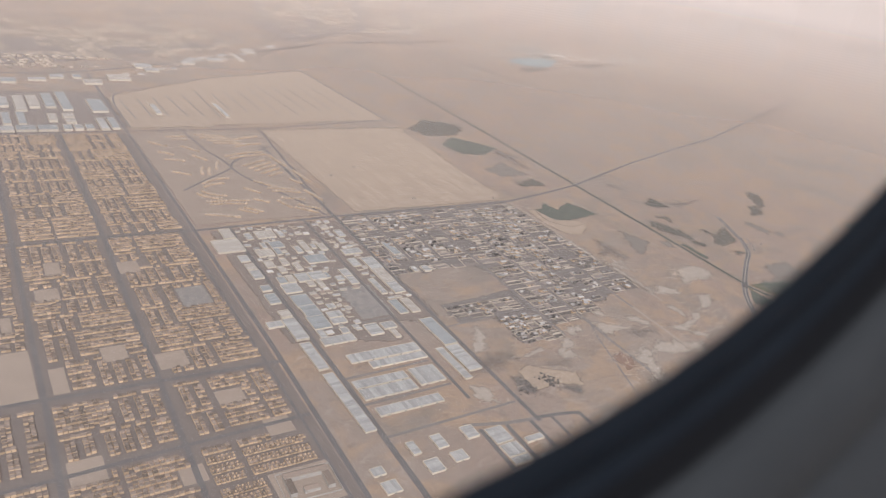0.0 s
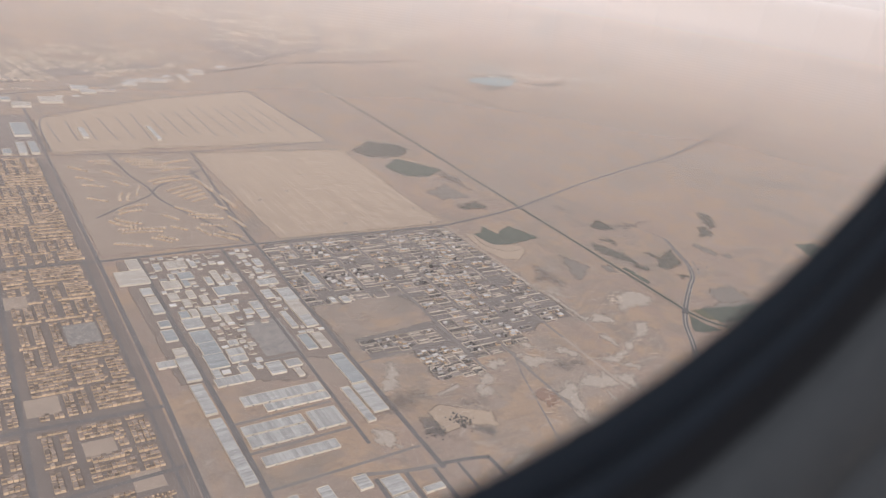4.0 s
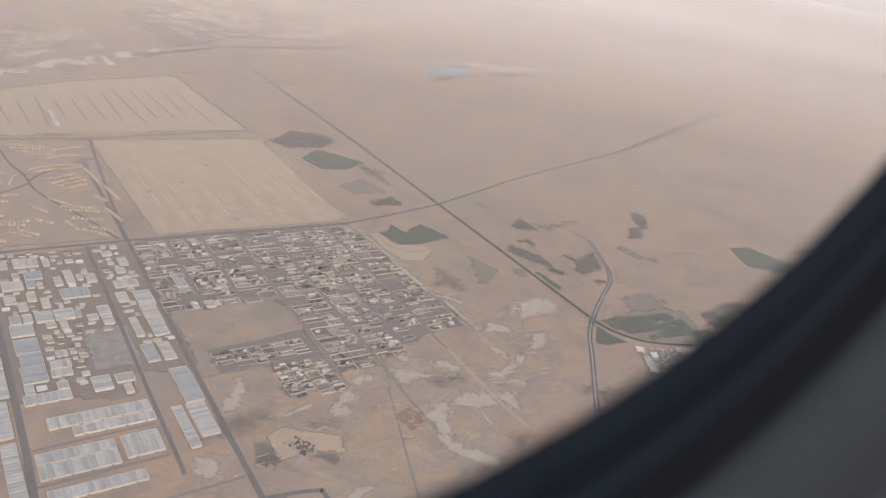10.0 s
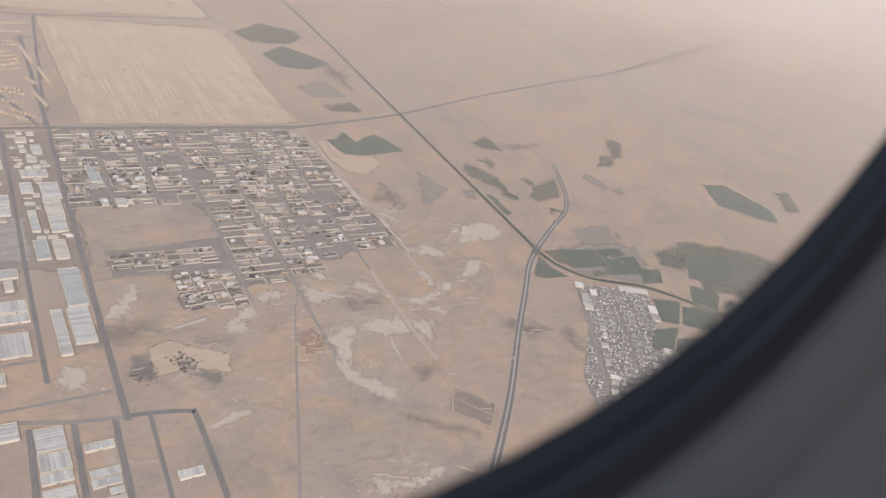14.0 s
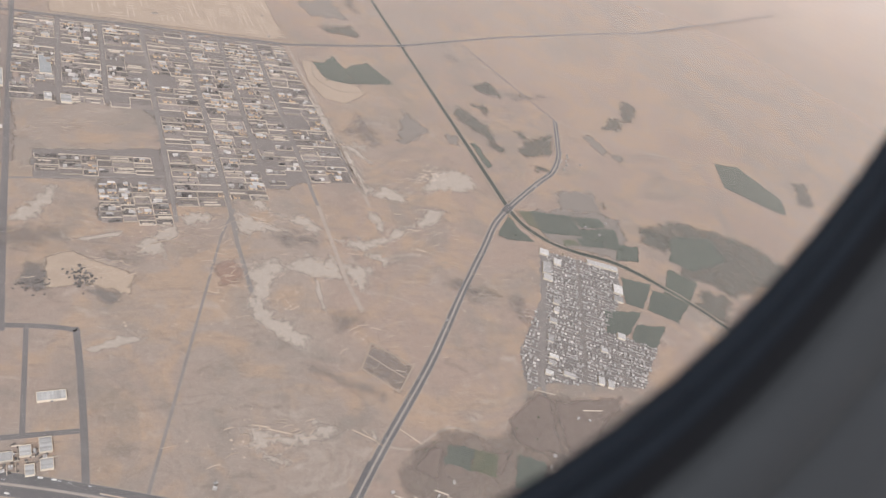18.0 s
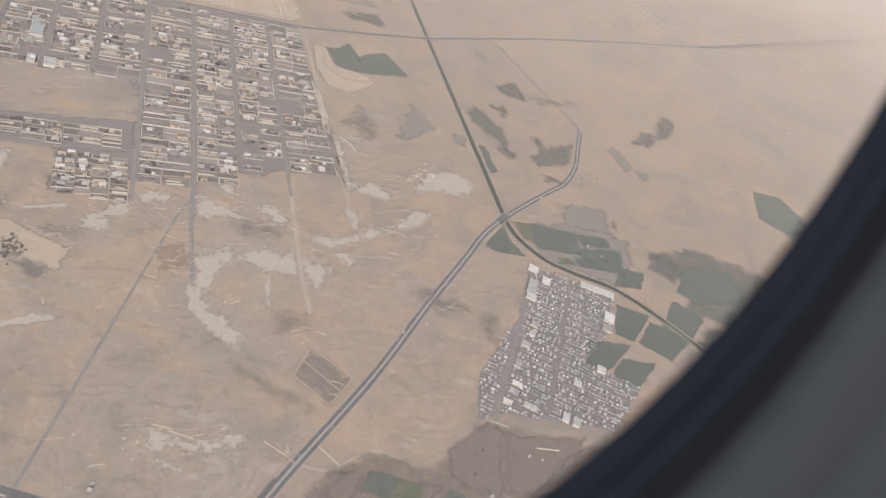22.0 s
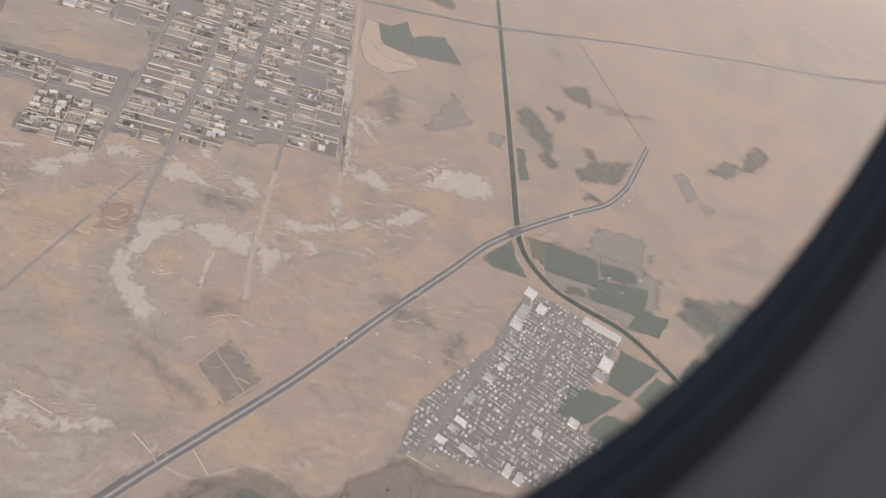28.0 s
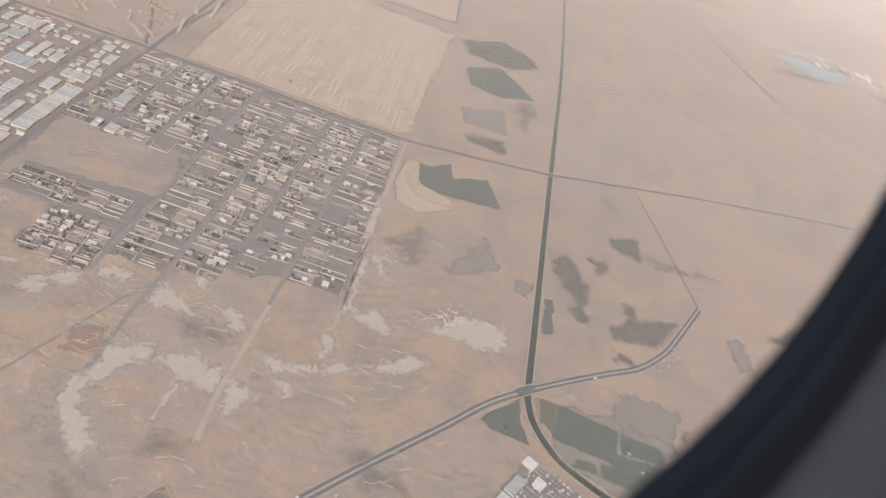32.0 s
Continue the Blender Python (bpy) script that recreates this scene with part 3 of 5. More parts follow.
for k, (x, y, rx, ry, turn) in enumerate([(-505, -630, 60, 22, 5), (-395, -670, 26, 10, -20), (60, -330, 36, 50, 0), (80, -760, 30, 22, -30), 
                                          (420, 40, 20, 14, 0), (560, -120, 60, 16, 10), (240, 330, 22, 90, 0)]):
    stain("ground_stain", blob(x, y, rx, ry, turn, k + 60, 0.5, 48), 0.015 + 0.003 * k, M_STAIN, "greyish stain of damp or scrub on sand", rim=40)

DUG = [[(18, -73), (38, -75), (44, -120), (62, -151), (106, -163), (110, -189), (56, -228), (21, -216), (9, -158)], [(-470, -670), (-447, -661), (-416, -688), (-385, -705), (-394, -732), (-419, -724), (-440, -714), (-476, -721)]]
for k, outline in enumerate(DUG):
    stain("ground_dug", ragged(outline, 1.5, k + 90, 6), 0.05, M_PLOT, "yellowish dug sand with a ragged edge", 16)
for k, outline in enumerate([[(-510, -710), (-495, -675), (-478, -679), (-476, -721), (-487, -726)], [(-439, -729), (-423, -724), (-398, -735), (-405, -749), (-415, -757), (-431, -738)]]):
    stain("ground_dark", ragged(outline, 2, k + 95, 6), 0.05, M_STAIN_DARK, "dark grey oily earth beside a scrap yard", 16)
stain("ground_enclosure", ragged([(-146, -888), (-116, -846), (-72, -894), (-108, -934)], 3, 44, 6), 0.05, M_STAIN, "brownish trodden ground of a walled enclosure", 14)
for k, outline in enumerate([[(-459, -620), (-449, -635), (-414, -626), (-385, -619), (-390, -629), (-434, -638), (-453, -632)], [(-447, -820), (-417, -811), (-409, -804), (-399, -808), (-377, -811), (-414, -821), (-442, -825)]]):
    stain("ground_pale", ragged(outline, 1.0, k + 97, 5), 0.05, M_CHALK, "pale chalky scraped earth with a ragged edge", 5)

# ---- roads ----
def road(name, points, width, material, z=0.16, label="straight dusty asphalt road", rounding=0, lines=False, parent=None):
    points = smooth(points, rounding) if rounding else points
    s = Soup()
    s.strip(points, width, 0.0, z)
    ob = s.object(name, [material], label, "road", "structure")
    if lines:
        s = Soup()
        for off in (-width / 2 + 0.5, width / 2 - 0.5):
            s.strip(points, 0.25, z, z + 0.02, off)
        share("edge_line", s.mesh("edge_line", M_LINE), None, ob)
    return ob


def carriageways(name, points, width, gap, material, label, rounding=8, top=0.22):
    points = smooth(points, rounding)
    s = Soup()
    s.strip(points, 2 * width + gap + 2.4, 0.0, 0.13)
    ob = s.object(name, [M_BANK], label, "road", "structure")
    for off in (-(width + gap) / 2, (width + gap) / 2):
        s = Soup()
        s.strip(points, width, 0.12, top, off)
        share("carriageway", s.mesh("carriageway", material), None, ob, "dark asphalt carriageway")
        for e in (-width / 2 + 0.4, width / 2 - 0.4):
            s = Soup()
            s.strip(points, 0.22, top, top + 0.006, off + e)
            share("edge_line", s.mesh("edge_line", M_LINE), None, ob)
    s = Soup()
    s.strip(points, gap * 0.6, 0.12, top + 0.16)
    share("median", s.mesh("median", M_MEDIAN), None, ob, "pale raised median strip")
    return ob


draw_in(road("road_north", [(-1700, -60), (-1117, -16), (-984, -10), (-812, -16), (-497, -5), (3, -4), (150, 28), (298, 66), (656, 206), (1073, 345), (1364, 432), (2700, 1000)], 9, M_ASPHALT, 0.17))
road("road_estate", [(-1700, 640), (-803, 660), (-432, 661), (31, 735), (20, 1010), (8, 1434)], 8, M_ASPHALT, 0.165)
road("road_estate_far", [(8, 1434), (-406, 1275), (-640, 1130), (-772, 1020), (-790, 690)], 5, M_ASPHALT, 0.15, "grey track round an unbuilt estate", 5)
road("road_edge", [(-800, 1300), (-806, 646), (-812, -19), (-817, -466), (-828, -820), (-840, -1100)], 8, M_ASPHALT, 0.18)
road("road_edge_inner", [(-830, 640), (-836, -19), (-842, -480), (-850, -1000)], 5, M_ASPHALT, 0.155)
road("road_town_long", [(-968, 640), (-982, -8), (-996, -500), (-1008, -1000)], 8, M_ASPHALT, 0.175)
road("road_town_west", [(-1118, 640), (-1130, 300), (-1140, -480), (-1150, -1000)], 8, M_ASPHALT, 0.178)
road("road_town_cross", [(-1700, -515), (-1189, -500), (-822, -515)], 8, M_ASPHALT, 0.172)
road("road_town_south", [(-1700, -668), (-1169, -662), (-990, -655), (-830, -650)], 7, M_ASPHALT, 0.171)
road("road_industry", [(-742, -16), (-748, -300), (-752, -600), (-758, -760), (-765, -1000)], 9, M_ASPHALT, 0.168)
road("road_industry_mid", [(-574, -12), (-580, -230), (-588, -480), (-594, -700)], 6, M_ASPHALT, 0.163)
road("road_industry_east", [(-486, 500), (-497, -8), (-508, -300), (-520, -640), (-524, -785)], 8, M_ASPHALT, 0.169)
for k, (x0, x1, y) in enumerate([(-742, -580, -176), (-744, -582, -250), (-746, -585, -325), (-750, -590, -452), (-752, -600, -592), (-754, -600, -660), (-756, -530, -735)]):
    road("road_industry_cross", [(x0, y), (x1, y + 3)], 5, M_TRACK, 0.15 + 0.001 * k, "narrow dusty lane between warehouses")
road("road_compound", [(-527, -776), (-486, -782), (-456, -790), (-452, -800), (-454, -900), (-459, -1000)], 7, M_ASPHALT, 0.17, rounding=4)
for k, x in enumerate((-621, -578, -537, -500)):
    road("road_compound_lane", [(x, -768 - (x + 621) * 0.13), (x - 8, -925)], 7 if k < 3 else 5, M_ASPHALT, 0.162 + 0.001 * k, "grey lane of an industrial compound")
road("road_compound_south", [(-640, -905), (-564, -922), (-457, -928)], 6, M_ASPHALT, 0.159)
road("road_compound_north", [(-640, -752), (-577, -770), (-527, -778)], 7, M_TRACK, 0.158)
STREETS = (-426, -357, -285, -208, -142, -72)
for k, x in enumerate(STREETS):
    end = (-300, -290, -600, -625, -440, -560)[k]
    road("road_workshops", [(x, -8), (x + 0.05 * end, end)], (5, 5, 6, 7, 5, 6)[k], M_TRACK, 0.15 + 0.002 * k, "dusty street through a workshop quarter")
for k, (x0, y0, x1, y1) in enumerate([(-490, -55, -20, -60), (-490, -290, -30, -250), (-515, -508, -315, -495), (-400, -150, -20, -160), (-312, -400, -30, -380)]):
    road("road_workshops_lane", [(x0, y0), (x1, y1)], 4, M_TRACK, 0.14 + 0.001 * k, "narrow lane between yards")
road("road_workshops_end", [(-99, -555), (-110, -735), (-108, -790)], 6, M_TRACK_PALE, 0.137, "pale dirt street running out into the desert")
road("road_workshops_east", [(2, -8), (-4, -250), (-12, -560)], 5, M_TRACK_PALE, 0.14, "pale dirt track along the yards")
road("road_tip", [(-236, -560), (-243, -650), (-246, -745)], 6, M_TRACK, 0.139, "grey unfinished street ending in the desert")
road("road_diagonal", [(-230, -570), (-261, -630), (-330, -810), (-409, -1016)], 3.4, M_TRACK, 0.145, "straight grey track across the desert")
road("road_canal_thin", [(497, 130), (577, -228)], 4, M_ASPHALT, 0.14, "thin grey track across the plain")
road("road_east_sand", [(577, -228), (650, -275), (722, -322), (860, -360), (1100, -420)], 4, M_TRACK_PALE, 0.135, "pale sandy track", 4)
draw_in(road("road_far_east", [(948, 1767), (1195, 935), (1372, 804), (1900, 500)], 6, M_TRACK, 0.14, "distant grey track across the plain"))
draw_in(road("road_far_link", [(1364, 432), (1195, 935)], 5, M_TRACK, 0.141, "distant grey track across the plain"))
road("road_villa", [(-660, 655), (-645, 480), (-625, 390), (-618, 300), (-590, 215), (-545, 110), (-512, 5)], 6, M_ASPHALT, 0.16, "curving estate road", 5)
road("road_villa_ring", [(-775, 205), (-700, 270), (-630, 330), (-600, 385), (-500, 470), (-456, 500)], 6, M_ASPHALT, 0.162, "curving estate road", 5)
road("road_villa_edge", [(-500, 5), (-470, 330), (-440, 655)], 6, M_ASPHALT, 0.15, "grey track between two estates")
draw_in(road("road_far_west", [(-1700, 1180), (-1053, 1285), (-892, 1300), (-644, 1405), (-129, 1720), (400, 2050), (1283, 2300)], 12, M_ASPHALT, 0.16, "distant main road past warehouses"))
road("road_field", [(-160, -1000), (-128, -1012), (-105, -1004), (-80, -994), (-60, -993), (-25, -1015), (3, -1042), (30, -1068), (48, -1085)], 2.6, M_TRACK_PALE, 0.14, "pale farm track", 5)
road("road_service", [(-233, -1088), (-190, -1103), (-139, -1116), (-65, -1124), (40, -1140)], 6, M_TRACK, 0.145, "grey service road beside the fields", 4)
road("road_village", [(266, -682), (180, -820), (97, -955), (72, -1030), (55, -1086), (30, -1160)], 6, M_TRACK, 0.15, "dusty grey village street", 4)
road("road_village_mid", [(322, -746), (250, -856), (174, -971)], 4, M_TRACK, 0.148, "dusty grey village street")
carriageways("road_canal_highway", [(-246, -1098), (-172, -1017), (-48, -891), (60, -768), (151, -668), (205, -607), (258, -562), (320, -517), (383, -474), (440, -436), (490, -380), (520, -330), (577, -228)],
             4.7, 2.0, M_ASPHALT_NEW, "dual carriageway with a pale median across the desert")
carriageways("road_main_highway", [(-1500, -560), (-900, -815), (-600, -945), (-490, -988), (-412, -1022), (-317, -1066), (-250, -1104), (-177, -1138), (-60, -1196), (300, -1380)],
             11.0, 2.5, M_ASPHALT_NEW, "broad dark dual carriageway", 4, 0.26)
road("road_slip", [(-340, -1048), (-290, -1068), (-262, -1082), (-244, -1080), (-215, -1056), (-180, -1018)], 5, M_ASPHALT_NEW, 0.30, "curved slip road at a junction", 6)
road("road_slip_east", [(-190, -1040), (-226, -1078), (-236, -1092), (-230, -1106), (-200, -1124), (-120, -1166)], 5, M_ASPHALT_NEW, 0.31, "curved slip road at a junction", 6)

# ---- canal, pond ----
CANAL = [(380, 1700), (344, 760), (301, 70), (271, -398), (261, -552), (262, -590), (272, -622), (300, -660), (345, -688), (401, -714), (450, -762), (506, -838), (540, -905), (600, -1020)]
line = smooth(CANAL, 6)
s = Soup()
for off in (-6.1, 6.1):
    s.strip(line, 2.4, 0.0, 0.5, off)
s.object("canal_bank", [M_BANK], "raised earth banks along the canal", "canal", "structure")
s = Soup()
s.strip(line, 10.0, 0.0, 0.28)
s.object("water_canal", [M_WATER], "still dark green water of an irrigation canal", "canal", "structure")
draw_in(patch("water_pond", blob(1480, 1775, 190, 95, 22, 5, 0.25), 2.0, M_POND, "pale blue water of a distant pond", "pond"))
for k, (x, y, turn, length, name) in enumerate([(301, 66, 20, 26, "road_bridge"), (258, -562, 38, 30, "road_bridge")]):
    ob = thing(name, x, y, 0.0, turn, "flat concrete road bridge over the canal", "bridge")
    s = Soup()
    s.box(0, 0, 0.3, length, 11 + 4 * k, 0.9)
    share("deck", s.mesh("deck", M_ASPHALT_NEW), None, ob)
    for side in (-1, 1):
        s = Soup()
        s.box(0, side * (5.7 + 2 * k), 1.2, length, 0.5, 0.9)
        share("parapet", s.mesh("parapet", M_CONCRETE), None, ob, "pale concrete parapet")

# ---- fields and trees ----
def field(name, outline, material, label, height=0.5, rows=0.0, turn=0.0):
    """A crop stand: a raised sheet with planted rows across it."""
    ob = patch(name, ragged(outline, 2.2, len(name) + int(outline[0][0])), height, material, label, "field", "structure", height)
    xs, ys = [p[0] for p in outline], [p[1] for p in outline]
    cx, cy, r = sum(xs) / len(xs), sum(ys) / len(ys), max(max(xs) - min(xs), max(ys) - min(ys)) * 0.75
    if rows:
        s = Soup()
        c, q = math.cos(radians(turn)), math.sin(radians(turn))
        k = -r
        while k < r:
            j = -r
            while j < r:
                px, py = cx + j * c - k * q, cy + j * q + k * c
                if inside(px, py, outline) and inside(px + 5 * c, py + 5 * q, outline):
                    s.box(px, py, height, 6.05, rows * 0.5, 0.25, turn)
                j += 6
            k += rows
        if s.v:
            share("crop_rows", s.mesh("crop_rows", material), None, ob)
    return ob


G, D = (M_CROP, "dark green irrigated crop field"), (M_CROP_DULL, "dull olive field of thin crop")
B, P = (M_STUBBLE, "dry greyish stubble field"), (M_PLOUGH, "bare ploughed brown field")
NORTH = [(G, [(37, -73), (70, -66), (95, -34), (104, -88), (108, -150), (70, -148), (49, -139)]), (G, [(104, -88), (140, -64), (170, -48), (201, -133), (145, -142), (110, -148)]),
         (G, [(85, 463), (170, 536), (263, 409), (179, 357), (105, 366)]), (D, [(53, 631), (167, 730), (268, 677), (276, 623), (192, 545), (84, 556)]), (B, [(90, 228), (187, 279), (196, 174), (111, 169)]),
         (D, [(110, 114), (200, 142), (202, 80), (114, 77)])]
EAST = [(D, [(425, -287), (448, -284), (446, -316), (525, -294), (501, -347), (465, -377), (394, -390), (394, -365), (426, -325)]), (D, [(328, -340), (346, -337), (371, -353), (345, -380), (322, -364)]),
        (G, [(288, -352), (299, -348), (296, -425), (281, -435)]), (D, [(397, -414), (431, -425), (427, -441), (400, -441)]), (D, [(292, -236), (330, -198), (368, -275), (353, -371), (326, -313)]), (B, [(122, -363), (180, -242), (204, -318), (132, -365)]), (D, [(414, -94), (487, -60), (476, -150), (416, -130)]),
        (D, [(368, -187), (410, -173), (412, -216), (377, -238)]), (B, [(240, -325), (264, -322), (259, -360), (238, -358)]), (B, [(617, -295), (647, -278), (651, -346), (626, -361)]),
        (B, [(659, -359), (685, -364), (675, -383), (652, -382)]), (B, [(409, -504), (492, -511), (470, -577), (385, -565)]), (D, [(487, -542), (504, -537), (496, -560), (480, -561)]),
        (B, [(276, -573), (386, -563), (468, -580), (496, -599), (469, -657), (427, -709), (367, -686), (301, -657)])]
BRIDGE = [(G, [(197, -634), (248, -582), (250, -617), (262, -652), (233, -649), (210, -646)]), (G, [(304, -568), (390, -581), (380, -640), (295, -630)]), (G, [(392, -584), (456, -590), (450, -616), (392, -617)]),
          (G, [(362, -644), (418, -653), (409, -674), (357, -667)]), (G, [(427, -623), (470, -621), (442, -682), (413, -676)]), (G, [(458, -665), (480, -678), (453, -712), (425, -705)]),
          (G, [(391, -751), (444, -773), (380, -827), (356, -811)]), (G, [(298, -825), (373, -834), (309, -880), (274, -870)]), (G, [(436, -787), (501, -820), (433, -864), (389, -830)]),
          (G, [(340, -858), (397, -871), (339, -915), (308, -892)]), (D, [(277, -569), (302, -568), (293, -622), (279, -603)]), (D, [(325, -650), (355, -651), (351, -664), (321, -666)])]
RIGHT = [(D, [(538, -617), (654, -595), (742, -632), (811, -677), (853, -754), (747, -797), (609, -823), (590, -783), (520, -767), (584, -690), (525, -664)]), (G, [(599, -647), (700, -655), (690, -720), (575, -745), (540, -715)]),
         (G, [(377, -624), (430, -622), (425, -660), (372, -650)]), (D, [(539, -617), (599, -647), (547, -697), (503, -660)]), (G, [(440, -665), (489, -676), (456, -715), (416, -704)]), (G, [(518, -736), (554, -779), (487, -825), (460, -792)]),
         (D, [(554, -787), (609, -823), (533, -881), (500, -834)]), (G, [(984, -371), (1059, -381), (1084, -517), (1040, -573), (1003, -550), (925, -470)]), (D, [(1206, -442), (1267, -442), (1190, -541), (1123, -540)]),
         (D, [(883, -87), (925, -113), (837, -208), (796, -197)]), (D, [(767, -186), (817, -195), (761, -254), (701, -253)])]
SOUTH = [(G, [(-95, -1037), (-78, -1014), (-50, -1026), (-68, -1052)]), (D, [(-49, -1027), (-22, -1038), (-39, -1066), (-66, -1053)]), (G, [(5, -1044), (35, -1062), (7, -1098), (-24, -1085)]),
         (P, [(18, -994), (80, -959), (99, -972), (65, -1057), (28, -1046), (9, -1025)]), (P, [(98, -980), (220, -988), (104, -1061), (72, -1056)]), (P, [(-41, -1034), (1, -1035), (-29, -1068), (-57, -1054)]),
         (P, [(-135, -1036), (-108, -1012), (-82, -1014), (-98, -1036), (-110, -1060)])]
stain("ground_farm", ragged([(-158, -1041), (-125, -1008), (-66, -993), (-10, -1018), (20, -1000), (65, -962), (100, -964), (287, -1016), (209, -1056), (130, -1103), (10, -1101), (-159, -1107)], 4, 41, 8), 0.05, M_FARM, "dark grey-brown farmland in small plots", 18)
for k, (look_of, outline) in enumerate(NORTH + EAST + RIGHT):
    stain("field", ragged(outline, 3 if look_of is G else 6, k + 300, 8), 0.12 + 0.003 * k, M_CROP_WORN if look_of is G else M_STUBBLE if look_of is B else M_SCRUB_WORN, "patchy dark green field fading into sand" if look_of is G else "thin dry scrub field fading into sand", 6 if look_of is G else 20, "field")
SOFT = {id(P): M_PLOUGH, id(B): M_STUBBLE}
for k, (look_of, outline) in enumerate(SOUTH):
    if look_of in (P, B):
        stain("field", ragged(outline, 2, k + 340, 8), 0.1 + 0.003 * k, SOFT[id(look_of)], look_of[1], 12, "field")
for k, (look_of, outline) in enumerate(BRIDGE + SOUTH):
    if look_of in (P, B):
        continue
    near = outline[0][1] < -500
    field("field", outline, look_of[0], look_of[1], 0.45 if look_of in (G, D) else 0.2, (3.0 if near else 0.0), 58 if near and outline[0][0] > 150 else -30)


def shrub(s, x, y, z, r, rng):
    """A low clump of leaf facets with gaps."""
    for k in range(9):
        a, e = rng.uniform(0, 6.28), rng.uniform(0.1, 1.4)
        d = r * rng.uniform(0.3, 1.0)
        cx, cy, cz = x + math.cos(a) * math.cos(e) * d, y + math.sin(a) * math.cos(e) * d, z + math.sin(e) * d + 0.3
        q = r * rng.uniform(0.3, 0.55)
        vs = [(cx + rng.uniform(-q, q), cy + rng.uniform(-q, q), cz + rng.uniform(-q, q) * 0.8) for _ in range(4)]
        s.add(vs, [(0, 1, 2), (0, 2, 3), (0, 3, 1), (1, 3, 2)])


rng = random.Random(5)
s = Soup()
for p, q in zip(line, line[1:]):
    if q[1] > 1000:
        continue
    for side in (-1, 1):
        for _ in range(4 if q[1] < -300 else 2):
            if rng.random() < 0.5:
                t = rng.random()
                shrub(s, p[0] + (q[0] - p[0]) * t + side * rng.uniform(8, 13), p[1] + (q[1] - p[1]) * t, 0.3, rng.uniform(0.8, 1.8), rng)
for look_of, outline in NORTH + EAST + BRIDGE + RIGHT + SOUTH:
    if look_of in (G, D):
        for i, p in enumerate(outline):
            q = outline[i - 1]
            for _ in range(int(math.hypot(p[0] - q[0], p[1] - q[1]) / 12)):
                t = rng.random()
                shrub(s, p[0] + (q[0] - p[0]) * t, p[1] + (q[1] - p[1]) * t, 0.2, rng.uniform(0.7, 1.9), rng)
for _ in range(420):
    x, y = rng.uniform(60, 560), rng.uniform(-480, 480)
    if rng.random() < 0.6 or x < 320:
        shrub(s, x, y, 0.0, rng.uniform(0.5, 1.3), rng)
s.object("shrubs", [M_FOLIAGE], "scattered dark green shrubs along canal and fields", "shrubs", "stuff")


def tree(x, y, height, rng, label, group):
    ob = thing("tree", x, y, 0.0, rng.uniform(0, 360), label, "tree", group)
    s = Soup()
    for k in range(5):
        a = k * 1.26
        s.add([(0.16 * math.cos(a), 0.16 * math.sin(a), 0), (0.16 * math.cos(a + 1.26), 0.16 * math.sin(a + 1.26), 0),
               (0.07 * math.cos(a + 1.26), 0.07 * math.sin(a + 1.26), height * 0.7), (0.07 * math.cos(a), 0.07 * math.sin(a), height * 0.7)], [(0, 1, 2, 3)])
    share("trunk", s.mesh("trunk", M_BANK), None, ob)
    s = Soup()
    for _ in range(6):
        shrub(s, rng.uniform(-0.9, 0.9), rng.uniform(-0.9, 0.9), height * rng.uniform(0.4, 0.75), height * 0.32, rng)
    share("crown", s.mesh("crown", M_FOLIAGE), None, ob)


for x, y in [(250, -576), (268, -545), (395, -580), (402, -610), (372, -640), (470, -590), (355, -560), (-97, -1010), (-74, -1042), (40, -1030), (-22, -1100), (60, -1000),
             (20, -1010), (-112, -1018), (230, -640), (412, -660), (300, -690), (480, -640), (200, -100), (45, -150), (262, 90), (310, 110), (280, -380), (352, -300)]:
    tree(x, y, rng.uniform(3.0, 5.0), rng, "small dark green tree on a field edge", "field trees")


# ---- warehouses ----
def bay_mesh(kind, span, pitch):
    """One ridge of a sheet roof: two slopes, a closed gable at each end, and a rounded ridge cap."""
    s = Soup()
    rise = pitch * 0.10
    prof = [(-pitch / 2, 0), (-pitch * 0.06, rise), (pitch * 0.06, rise), (pitch / 2, 0)]
    low = [(x, -span / 2, z) for x, z in prof]
    high = [(x, span / 2, z) for x, z in prof]
    s.add(low + high, [(0, 1, 5, 4), (1, 2, 6, 5), (2, 3, 7, 6), (3, 2, 1, 0), (4, 5, 6, 7)])
    return s.mesh("roof_bay", kind)


def warehouse(x, y, w, d, kind, label, height=5.0, pitch=6.5, group=""):
    """Ridges run across the short side and repeat along the long one."""
    long_x = w >= d
    length, span = (w, d) if long_x else (d, w)
    ob = thing("warehouse", x, y, 0.0, 0 if long_x else 90, label, "warehouse", group)
    s = Soup()
    s.box(0, 0, 0, length, span, height)
    for px, py, pw, pd in ((0, -span / 2, length, 0.35), (0, span / 2, length, 0.35), (-length / 2, 0, 0.35, span), (length / 2, 0, 0.35, span)):
        s.box(px, py, height, pw, pd, 0.5)
    share("walls", s.mesh("walls", M_FACADE), None, ob, "cream rendered walls with a low parapet")
    n = max(2, round(length / pitch))
    p = (length - 0.8) / n
    me = bay_mesh(kind, span - 0.8, p)
    for k in range(n):
        bay = share("roof_bay", me, None, ob)
        bay.matrix_basis = pose(-length / 2 + 0.4 + p * (k + 0.5), 0, height + 0.05)
    s = Soup()
    for side in (-1, 1):
        for k in range(max(1, int(length / 22))):
            s2 = Soup()
            s2.box(-length / 2 + length * (k + 0.5) / max(1, int(length / 22)), side * (span / 2 + 0.06), 0, 2.6, 0.2, 1.9)
            share("gate", s2.mesh("gate", M_DOOR), None, ob, "grey steel gate")
    return ob


